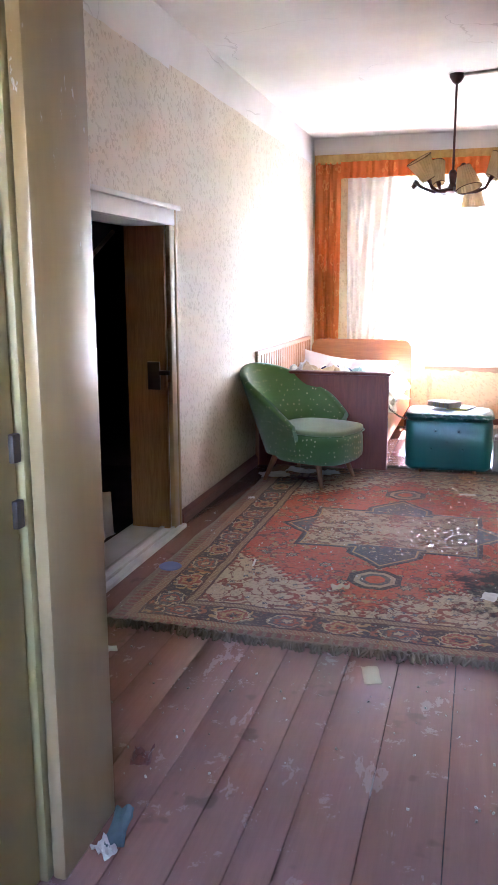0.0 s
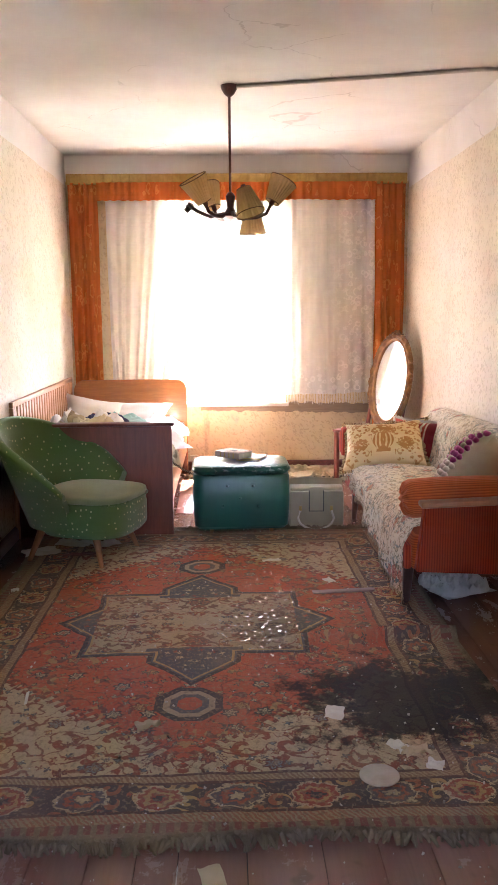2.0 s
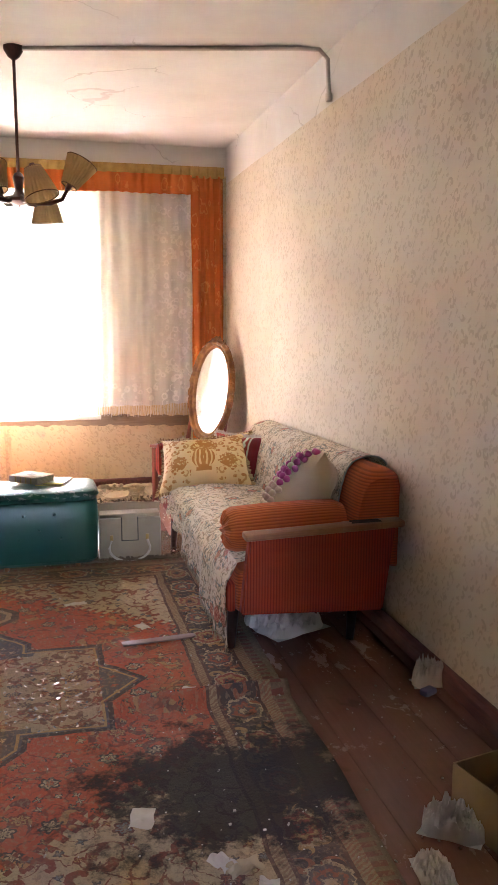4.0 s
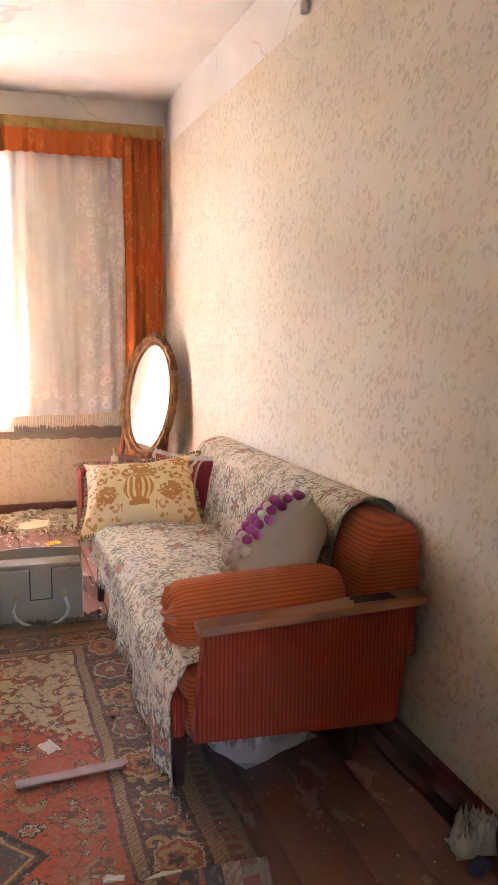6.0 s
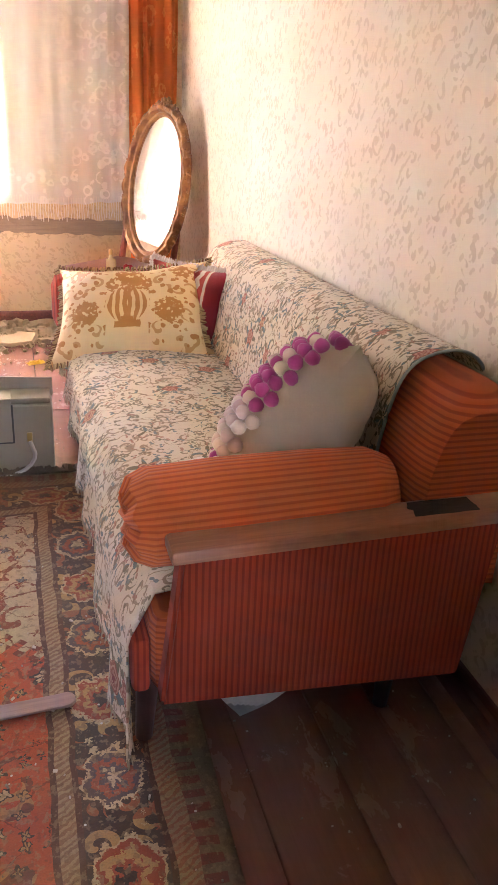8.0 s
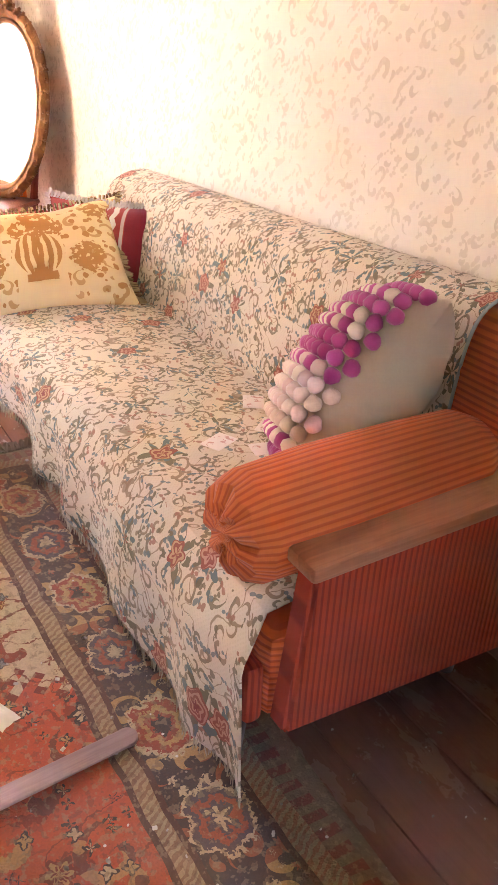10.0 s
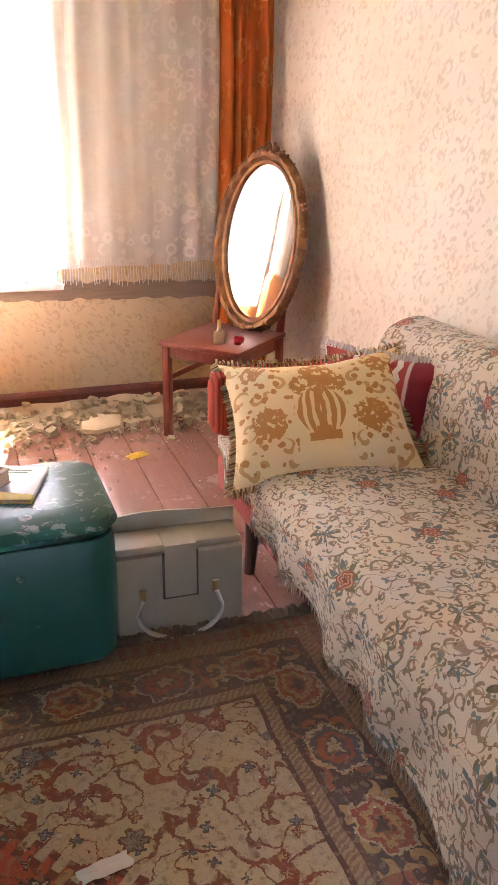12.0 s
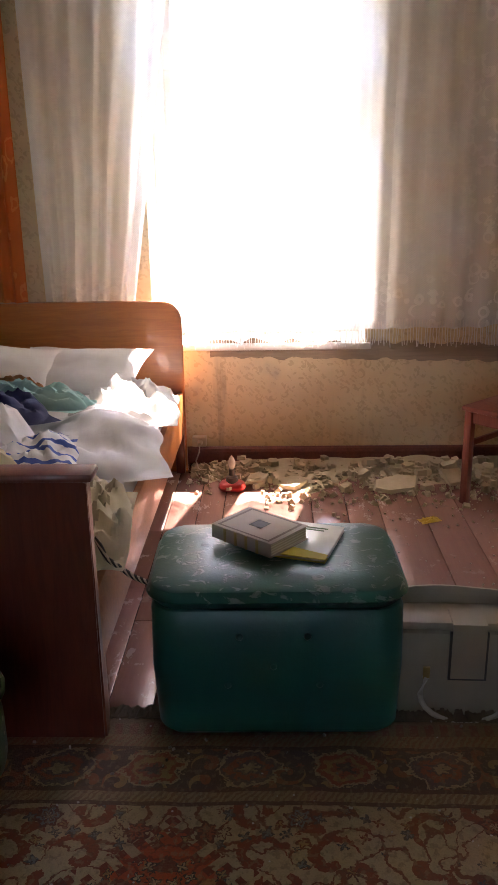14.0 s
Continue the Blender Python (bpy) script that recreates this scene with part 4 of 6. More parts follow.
def capped(bm, nu, nv):
    """Closes a swept cushion at both ends and along its open edge."""
    bm.verts.ensure_lookup_table()
    v, k = bm.verts, nv + 1
    bm.faces.new([v[j] for j in range(k)])
    bm.faces.new([v[nu * k + j] for j in range(k)][::-1])
    for i in range(nu):
        bm.faces.new((v[i * k], v[i * k + nv], v[(i + 1) * k + nv], v[(i + 1) * k]))
    return bm


def closed(bm):
    """Closes the open ends of a swept cushion."""
    bmesh.ops.holes_fill(bm, edges=[e for e in bm.edges if e.is_boundary], sides=0)
    return bm


part("backrest", capped(sheet(back_fn, 60, 32), 60, 32), CORD_Z, sofa, "rust corduroy back cushion")
for x, y in ((0.03, 0.17), (0.03, 1.78), (0.56, 0.17), (0.56, 1.78)):
    part("leg", tube(bmesh.new(), [(x, y, 0.20), (x - 0.012, y, 0.0)], [0.026, 0.017], 10), DARK_WOOD, sofa)


def bolster_mesh():
    bm = bmesh.new()
    pts, rad = [], []
    for k, (x, r) in enumerate(((-0.01, 0.018), (-0.014, 0.05), (0.0, 0.078), (0.03, 0.092), (0.16, 0.097), (0.34, 0.094), (0.46, 0.09), (0.5, 0.07), (0.51, 0.02))):
        pts.append((x, 0.0, 0.0))
        rad.append(r)
    tube(bm, pts, rad, 40)
    for v in bm.verts:
        a = math.atan2(v.co.z, v.co.y)
        if v.co.x < 0.05:
            v.co.x += 0.006 * math.sin(a * 9)
        r = 1 + 0.03 * noise.noise(Vector((v.co.x * 8, a, 2)))
        v.co.y, v.co.z = v.co.y * r, v.co.z * r
    return bm


def bolster_build(n):
    x, y, z = n.xyz()
    ang = y.op("ARCTAN2", z)
    rib = (ang * 46.0).sin() * 0.5 + 0.5
    return n.mix(rib.step(0.1, 0.6), (0.46, 0.085, 0.02), (0.62, 0.14, 0.032)), rib + n.noise(300, 2) * 0.3


BOLSTER = material("rust_corduroy_round", bolster_build, 0.95, bump=0.4, depth=0.003, sheen=0.1)
solo("bolster", bolster_mesh(), BOLSTER, "rust corduroy bolster with a gathered end on the sofa arm", "bolster", pose(0.72, 5.33, 0.52, 0, -2, 0))
solo("bolster", slab(0, 0.5, -0.06, 0.06, 0, 0.22, 0.05), CORD_X, "upright rust corduroy cushion at the far sofa arm", "bolster", pose(0.66, 7.12, 0.4, 0, 0, 0))


COVER_BACK = [(0.748, 0.58), (0.748, 0.69), (0.705, 0.738), (0.63, 0.738), (0.562, 0.70), (0.522, 0.60), (0.498, 0.48), (0.48, 0.405)]


def cover_fn(u, v):
    """Down the back cushion, across the seat, over the front edge and ragged towards the floor."""
    y = 0.10 + u * 1.9
    near = max(0.0, 1 - u / 0.42)
    hang = 0.16 + 0.07 * math.sin(u * 5.0) + 0.17 * near ** 1.3 + 0.03 * noise.noise(Vector((u * 9, 0, 4))) - 0.05 * (u > 0.93)
    w = noise.noise(Vector((u * 7, v * 5, 2)))
    s = v * 5
    if s < 2:
        q = spline(COVER_BACK, s / 2)
        p = Vector((q.x, 0, q.y))
    elif s < 4:
        t = (s - 2) / 2
        p = Vector((0.48 - 0.45 * t, 0, 0.405 + 0.014 * math.sin(t * math.pi) - 0.012 * t))
    else:
        t = s - 4
        ripple = 0.016 * math.sin(u * 46 + 2 * noise.noise(Vector((u * 4, 0, 0)))) * t
        p = Vector((0.03 - 0.05 * min(1, t * 4) + ripple - 0.01 * t, 0, 0.393 - 0.012 * t - hang * t))
    p.y = y + (0.02 * w if s > 4 else 0.0) - (0.045 * (s - 4) * near if s > 4 else 0)
    p.z += 0.006 * w * (s > 1.5)
    if s < 2:
        p.y += 0.16 * (1 - u) ** 3 * (1 + 0.15 * math.sin(s * 2.2)) * min(1.0, (2 - s) * 2.5)
        p.z += (0.05 * (1 - u) - 0.022) * min(1.0, 2 - s)
    return p


cover = thing("sofa_cover", "cream rose-patterned tapestry cover draped over the sofa", "sofa cover", pose(0.72, 5.16, 0.008))
bm = sheet(cover_fn, 110, 90)
lay = bm.loops.layers.uv.new("metres")
down = [0.0]
for k in range(90):
    down.append(down[-1] + (cover_fn(0.3, (k + 1) / 90) - cover_fn(0.3, k / 90)).length)
bm.verts.index_update()
for f in bm.faces:
    for lp in f.loops:
        i, j = divmod(lp.vert.index, 91)
        lp[lay].uv = (i / 110 * 1.9, down[j])
thicken(part("cloth", bm, COVER, cover), 0.004)
HEM_BLUE = material("faded_blue_braid", mottled((0.36, 0.43, 0.42), (0.27, 0.33, 0.33), 30, 200), 0.9)
part("hem", tube(bmesh.new(), [cover_fn(0.0, k / 120) + Vector((0, -0.003, 0.002)) for k in range(8, 46)], 0.0035, 6), HEM_BLUE, cover, "faded blue braided hem")
bm = bmesh.new()
rnd = random.Random(5)
for k in range(330):
    u = k / 330
    p = cover_fn(u, 1.0)
    ln = rnd.uniform(0.012, 0.03)
    tube(bm, [(p.x, p.y, p.z + 0.006), (p.x + rnd.uniform(-0.006, 0.006), p.y + rnd.uniform(-0.006, 0.006), p.z - ln)], [0.0022, 0.0012], 4)
FRINGE_CREAM = material("cream_fringe", mottled((0.5, 0.44, 0.33), (0.36, 0.3, 0.2), 20, 200), 0.95)
fr = part("fringe", bm, FRINGE_CREAM, cover, "short cream fringe")
fr["kind"] = "stuff"

# ---- cushions on the sofa ----
def gold_build(n):
    x, y, z = n.xyz()
    a = x.abs()
    wob = (n.noise(20, 2) - 0.5) * 0.016
    a, zz = a + wob, z + wob
    urn_h = (zz + 0.03).abs()
    urn = ((a / 0.068).pow(2.0) + ((zz + 0.03) / 0.078).pow(2.0)).lt(1.0)
    ribs = (a * 230.0 / ((zz + 0.03) * (zz + 0.03) * -60.0 + 1.0).max(0.4)).sin().gt(-0.25)
    foot = (a.lt(0.045) * (zz + 0.112).abs().lt(0.014)).max(a.lt(0.02) * (zz + 0.1).abs().lt(0.02))
    def bloom(cx, cz, r):
        dx, dz = a - cx, zz - cz
        d = (dx * dx + dz * dz).pow(0.5) + (n.noise(55, 2) - 0.5) * 0.05
        return d.lt(r) * n.noise(70, 1).lt(0.57)
    flower = bloom(0.15, -0.055, 0.052).max(bloom(0.0, 0.085, 0.055)).max(bloom(0.19, 0.13, 0.032)).max(bloom(0.055, 0.06, 0.03))
    dot, k1, k2, k3 = n.cells(38.0, n.vec(a, zz, 0.0), jitter=1.0)
    leaves = (dot + (n.noise(60, 1) - 0.5) * 0.3).lt(0.36) * k1.gt(0.35) * (a.gt(0.075)).max((zz - 0.12).abs().lt(0.06)) * a.lt(0.25)
    curl = n.scrolls(15.0, n.vec(a, zz), 0.32, 0.5, 11.0, 0.8) * a.gt(0.075)
    m = (urn * ribs).max(foot).max(flower).max(leaves).max(curl * 0.75)
    sheen = n.mix(n.noise(5, 3), (0.82, 0.62, 0.32), (0.74, 0.54, 0.25))
    return n.mix(m * 0.95, sheen, (0.48, 0.19, 0.025)), m + n.noise(260, 2) * 0.4


GOLD = material("gold_brocade_cushion", gold_build, 0.5, bump=0.35)


def ruche(bm, w, h, n, r, pinch=0.12):
    """A gathered edging round a cushion, as many small bent tufts."""
    rnd = random.Random(n)
    for k in range(n):
        s = 4 * k / n
        t = (s % 1) * 2 - 1
        u, v = ((t, -1), (1, t), (-t, 1), (-1, -t))[int(s) % 4]
        x, z = u * (1 - pinch * (1 - v * v) * abs(u)) * w / 2, v * (1 - pinch * (1 - u * u) * abs(v)) * h / 2
        o = Vector((u if abs(u) > 0.999 else 0, 0, v if abs(v) > 0.999 else 0)).normalized()
        c = Vector((x, 0, z))
        tube(bm, [c - o * 0.006 + Vector((0, -r, 0)), c + o * r * 1.6 + Vector((rnd.uniform(-.004, .004), 0, rnd.uniform(-.004, .004))), c - o * 0.006 + Vector((0, r, 0))], [r * 0.55, r * 0.6, r * 0.55], 5)
    return bm


RUCHE = material("brown_and_gold_ruche", lambda n: (n.mix(n.island().gt(0.45), (0.2, 0.1, 0.035), (0.46, 0.33, 0.16)), n.noise(200, 2)), 0.9)
gold = thing("cushion", "gold brocade cushion with an urn pattern and ruched edge", "cushion", axes((0.93, 6.90, 0.515), (0.5, -0.13, 0.05), (0.08, 0.33, 0.27)))
part("case", cushion(0.57, 0.45, 0.17, 26, 0.03, 1), GOLD, gold)
part("ruched_edge", ruche(bmesh.new(), 0.57, 0.45, 190, 0.0075), RUCHE, gold, "brown and gold ruched edging")


def red_stripe_build(n):
    x, y, z = n.xyz()
    s = (x + 0.22) / 0.44
    zig = ((z * 26.0).ping(0.5) - 0.25) * 0.05
    t = s + zig
    c = n.mix(s.lt(0.72), (0.24, 0.012, 0.02), (0.42, 0.05, 0.03))
    c = n.mix((t - 0.62).abs().lt(0.022), c, (0.7, 0.62, 0.5))
    c = n.mix((s - 0.70).abs().lt(0.013), c, (0.6, 0.5, 0.4))
    lattice = ((s * 28.0).ping(0.5) + (z * 44.0).ping(0.5)).gt(0.62) * (s - 0.45).abs().lt(0.13)
    c = n.mix(lattice, c, (0.62, 0.46, 0.33))
    c = n.mix((s - 0.30).abs().lt(0.016), c, (0.7, 0.62, 0.5))
    return c, n.noise(180, 2) + lattice * 0.5


RED_KNIT = material("red_woven_cushion", red_stripe_build, 0.95, bump=0.5, sheen=0.2)
WOOL = material("white_wool_fringe", mottled((0.66, 0.6, 0.54), (0.5, 0.43, 0.38)), 0.95)
redc = thing("cushion", "red woven cushion with zigzag bands leaning on the sofa back", "cushion", axes((1.155, 6.94, 0.53), (0.62, -0.72, 0.0), (0.12, 0.15, 0.9)))
part("case", cushion(0.42, 0.30, 0.12, 20, 0.0, 4), RED_KNIT, redc)
part("fringed_edge", ruche(bmesh.new(), 0.42, 0.30, 150, 0.008), WOOL, redc, "short white wool fringe")

BOB_BACK = material("cream_velvet_cushion", mottled((0.6, 0.5, 0.36), (0.5, 0.4, 0.28), 5, 200), 0.85, bump=0.25, sheen=0.4)
BOBBLE = material("dyed_wool_bobble", lambda n: (n.mix(n.rand().step(0.1, 0.9), (0.42, 0.05, 0.2), (0.5, 0.08, 0.27)), n.noise(160, 3)), 0.95, bump=0.6, sheen=0.3)
BOBBLE_PALE = material("undyed_wool_bobble", lambda n: (n.mix(n.rand(), (0.68, 0.58, 0.45), (0.6, 0.42, 0.38)), n.noise(160, 3)), 0.95, bump=0.6, sheen=0.3)
bob = thing("cushion", "cream velvet cushion with a front of purple and white wool bobbles", "cushion", axes((1.105, 5.52, 0.605), (-0.443, -0.831, 0.32), (0.62, -0.03, 0.78)))
part("case", cushion(0.34, 0.41, 0.21, 22, 0.0, 7, 0.06), BOB_BACK, bob)
bms = {}
for k, mt in (("a", BOBBLE), ("b", BOBBLE_PALE)):
    b2 = bmesh.new()
    bmesh.ops.create_icosphere(b2, subdivisions=2, radius=0.0155)
    for v in b2.verts:
        v.co *= 1 + 0.22 * noise.noise(v.co * 90)
    me = bpy.data.meshes.new("bobble")
    b2.to_mesh(me)
    b2.free()
    me.shade_smooth()
    me.materials.append(mt)
    bms[k] = me
for i in range(13):
    for j in range(14):
        u, v = (i + 0.5 * (j % 2)) / 6.25 - 1, j / 6.5 - 1
        if abs(u) > 1:
            continue
        full = max(0, (1 - abs(u * 0.9) ** 3) * (1 - abs(v * 0.92) ** 3)) ** 0.55
        pale = j in (2, 3, 4, 5) or (j in (1, 6, 9, 10, 12) and i % 2)
        piece("bobble", bms["b" if pale else "a"], bob, pose(u * 0.148, -0.122 * full - 0.006, v * 0.184, i * 40, j * 50, 0))

CARD = material("pink_printed_card", lambda n: (n.mix(n.noise(60, 2).gt(0.6), (0.74, 0.66, 0.6), (0.55, 0.32, 0.28)),), 0.6)
for x, y, r in ((0.925, 5.733, 25), (1.09, 5.87, 60), (1.0, 5.665, -10), (1.06, 5.75, 40)):
    solo("card", slab(-0.034, 0.034, -0.024, 0.024, 0, 0.0012), CARD, "small pale printed card lying on the sofa cover", "card", pose(x, y, 0.436, 0, 0, r), "cards on the sofa")

# ---- armchair ----
chair = thing("armchair", "round-backed green armchair with yellow flecks and beech legs", "armchair", pose(-0.99, 6.225, 0, 0, 0, 70))


def shell_fn(u, v):
    """The wrap-round back: outside up, over the rolled rim, inside down."""
    th = radians(-104 + 208 * u)
    back = math.cos(th / 2) ** 2
    front = max(0.0, (abs(math.degrees(th)) - 62) / 42)
    top = 0.44 + 0.36 * max(0.0, math.cos(th * 0.62)) ** 1.6 - 0.09 * front ** 2
    s = v * 3
    lean = 0.10 + 0.09 * back
    if s < 1:
        r, z = 0.255 + lean * s, 0.20 + (top - 0.225) * s
    elif s < 2:
        t = (s - 1) * math.pi
        r, z = 0.255 + lean - 0.026 + 0.026 * math.cos(t), top - 0.025 + 0.025 * math.sin(t)
    else:
        r, z = 0.255 + lean - 0.052 - (lean - 0.01) * (s - 2) * 0.9, top - 0.025 - (top - 0.34) * (s - 2)
    return Vector((math.sin(th) * r * 1.0, math.cos(th) * r * 1.02 + 0.03 - 0.06 * front, z))


part("backrest", closed(sheet(shell_fn, 60, 27)), GREEN_CLOTH, chair)


def seat_pad(z0, z1, grow=1.0, crown=0.0):
    bm = bmesh.new()
    n, rings = 44, []
    for k in range(9):
        t = k / 8
        row = []
        for j in range(n):
            a = 2 * math.pi * j / n
            e = 0.26 * grow / (abs(math.cos(a)) ** 3.2 + abs(math.sin(a)) ** 3.2) ** (1 / 3.2)
            round_off = 1 - 0.09 * (2 * t - 1) ** 6
            row.append(bm.verts.new((math.cos(a) * e * round_off * 1.02, math.sin(a) * e * round_off * 1.08 - 0.1, z0 + (z1 - z0) * t)))
        rings.append(row)
    for a, b in zip(rings, rings[1:]):
        for j in range(n):
            bm.faces.new((a[j], a[(j + 1) % n], b[(j + 1) % n], b[j]))
    bm.faces.new(rings[0][::-1])
    c = bm.verts.new((0, -0.1, z1 + crown))
    for j in range(n):
        bm.faces.new((rings[-1][j], rings[-1][(j + 1) % n], c))
    return bm


part("seat", seat_pad(0.17, 0.37), GREEN_CLOTH, chair)
part("seat_top", seat_pad(0.365, 0.405, 1.0, 0.022), SEAT_CLOTH, chair, "plain green seat top, coloured paler as if lit")
part("piping", tube(bmesh.new(), [(math.cos(a) * 0.272 / (abs(math.cos(a)) ** 3.2 + abs(math.sin(a)) ** 3.2) ** (1 / 3.2), math.sin(a) * 0.285 / (abs(math.cos(a)) ** 3.2 + abs(math.sin(a)) ** 3.2) ** (1 / 3.2) - 0.1, 0.368) for a in [2 * math.pi * k / 48 for k in range(49)]], 0.005, 6), GREEN_CLOTH, chair)
for sx, sy in ((-1, -1), (1, -1), (-1, 1), (1, 1)):
    part("leg", tube(bmesh.new(), [(sx * 0.17, sy * 0.17 - 0.03, 0.19), (sx * 0.225, sy * 0.235 - 0.03, 0.0)], [0.024, 0.012], 12), CHAIR_LEG, chair)

# ---- bed ----
bed = thing("bed", "wooden bed with honey headboard, piled with rumpled bedding", "bed", pose(-0.95, 7.62, 0))


def board(w, h, r, y0, y1):
    """An upright board with rounded upper corners."""
    pts = [(-w / 2, 0.0)]
    for k in range(9):
        a = math.pi - k * math.pi / 16
        pts.append((-w / 2 + r + r * math.cos(a), h - r + r * math.sin(a)))
    pts += [(-x, z) for x, z in pts[::-1]]
    bm = bmesh.new()
    a = [bm.verts.new((x, y0, z)) for x, z in pts]
    b = [bm.verts.new((x, y1, z)) for x, z in pts]
    bm.faces.new(a)
    bm.faces.new(b[::-1])
    n = len(pts)
    for j in range(n):
        bm.faces.new((a[j], b[j], b[(j + 1) % n], a[(j + 1) % n]))
    bmesh.ops.bevel(bm, geom=[e for e in bm.edges if abs(e.verts[0].co.y - e.verts[1].co.y) < 1e-5], offset=0.006, segments=2, affect="EDGES")
    return bm


part("headboard", board(0.97, 0.83, 0.09, 0.98, 1.02), HEAD_WOOD, bed, "honey-coloured headboard with rounded corners")
part("footboard", board(0.97, 0.715, 0.015, -1.03, -0.99), BED_WOOD, bed, "dark red-brown footboard")
part("footboard_cap", slab(-0.50, 0.502, -1.045, -0.965, 0.705, 0.728, 0.009), BED_WOOD, bed)
part("side_rail", slab(0.452, 0.478, -0.99, 0.98, 0.20, 0.40, 0.005), HEAD_WOOD, bed)
part("side_rail", slab(-0.478, -0.452, -0.99, 0.98, 0.20, 0.40, 0.005), HEAD_WOOD, bed)
part("slat_base", slab(-0.45, 0.45, -0.98, 0.97, 0.22, 0.26), BED_WOOD, bed)
for sx in (-0.455, 0.455):
    for sy in (-0.98, 0.955):
        part("leg", slab(sx - 0.022, sx + 0.022, sy, sy + 0.04, 0.0, 0.22, 0.004), BED_WOOD, bed)
solo("mattress", slab(-0.445, 0.445, -0.97, 0.965, 0.0, 0.19, 0.05), LINEN, "pale sagging mattress on the bed", "mattress", pose(-0.95, 7.62, 0.26))

GUARD_WOOD = material("pine_slat", woody((0.5, 0.27, 0.12), (0.38, 0.18, 0.07), 2), 0.5)
guard = thing("slatted_guard", "wooden slatted guard rail standing between bed and wall", "guard rail", pose(-1.442, 7.55, 0))
part("top_rail", slab(-0.014, 0.014, -0.98, 0.96, 0.83, 0.865, 0.005), GUARD_WOOD, guard)
part("bottom_rail", slab(-0.012, 0.012, -0.98, 0.96, 0.46, 0.5, 0.005), GUARD_WOOD, guard)
for y in (-0.98, 0.925):
    part("post", slab(-0.013, 0.013, y, y + 0.035, 0.0, 0.83, 0.004), GUARD_WOOD, guard)
slat_me = None
for k in range(24):
    bm = slab(-0.007, 0.007, -0.022, 0.022, 0.5, 0.83, 0.003)
    if slat_me is None:
        slat_me = part("slat", bm, GUARD_WOOD, guard, at=pose(0, -0.9, 0))
    else:
        bm.free()
        piece("slat", slat_me.data, guard, pose(0, -0.9 + 0.077 * k, 0))

BX, BY, BZ = -0.95, 7.62, 0.45


def bedding(name, mat, x, y, z, w, l, h, seed, rz, label, folds=5.0, category="bedding", edge=0.5):
    solo(name, heap(w, l, h, seed, 30, folds, edge), mat, label, category, pose(x, y, z, 0, 0, rz))


bedding("duvet", LINEN, -0.80, 7.62, 0.44, 0.72, 0.75, 0.13, 2, 12, "white duvet lying rumpled on the bed", 2.6)
bedding("sheet", LINEN, -1.12, 7.20, 0.44, 0.66, 0.80, 0.30, 3, -20, "white sheet heaped on the bed", 6)
bedding("blanket", CREAM_CLOTH, -1.05, 6.98, 0.44, 0.66, 0.46, 0.32, 4, 8, "cream wool blanket folded at the foot of the bed", 4)
bedding("blanket", CREAM_CLOTH, -0.56, 6.95, 0.42, 0.24, 0.55, 0.14, 5, 6, "cream blanket slipping off the bed edge", 6)
bedding("shirt", NAVY_CLOTH, -1.04, 7.55, 0.58, 0.42, 0.34, 0.10, 6, 30, "crumpled navy shirt on the bed", 6, "clothes")
bedding("towel", TEAL_CLOTH, -0.98, 7.86, 0.55, 0.5, 0.2, 0.10, 7, -15, "pale teal towel in a long roll on the bed", 6, "towel")
bedding("striped_cloth", STRIPED, -0.80, 7.25, 0.53, 0.30, 0.40, 0.08, 8, 15, "white cloth with blue stripes on the bed", 4, "cloth")
bedding("brown_cloth", TAN_CLOTH, -1.12, 8.08, 0.52, 0.28, 0.14, 0.10, 9, 5, "rust-brown cloth tucked beside the pillow", 5, "cloth")
bedding("sheet", LINEN, -0.66, 8.12, 0.44, 0.44, 0.48, 0.14, 10, 6, "flowered white bedding bunched at the bed head", 7)
solo("pillow", cushion(0.60, 0.42, 0.15, 20, 0.02, 11), LINEN, "creased off-white pillow leaning on the headboard", "pillow", pose(-0.90, 8.33, 0.55, -66, 0, -8))
solo("pillow", cushion(0.5, 0.4, 0.12, 20, 0.02, 12), LINEN, "creased white pillow beside the wall", "pillow", pose(-1.20, 8.2, 0.58, -50, 12, 14))
ROPE = material("black_and_cream_cord", lambda n: (n.mix((n.xyz()[0] * 90.0 + n.xyz()[2] * 60.0).ping(0.5).gt(0.27), (0.03, 0.025, 0.02), (0.5, 0.42, 0.3)),), 0.8)
solo("cord", tube(bmesh.new(), [(-0.49, 6.74, 0.50), (-0.465, 6.73, 0.445), (-0.40, 6.72, 0.40), (-0.335, 6.715, 0.372)], 0.007, 8), ROPE, "black and cream braided cord hanging from the bed", "cord")

# ---- ottoman with books ----
ottoman = thing("ottoman", "teal vinyl storage ottoman with a padded lid", "ottoman", pose(-0.035, 6.745, 0, 0, 0, 1))


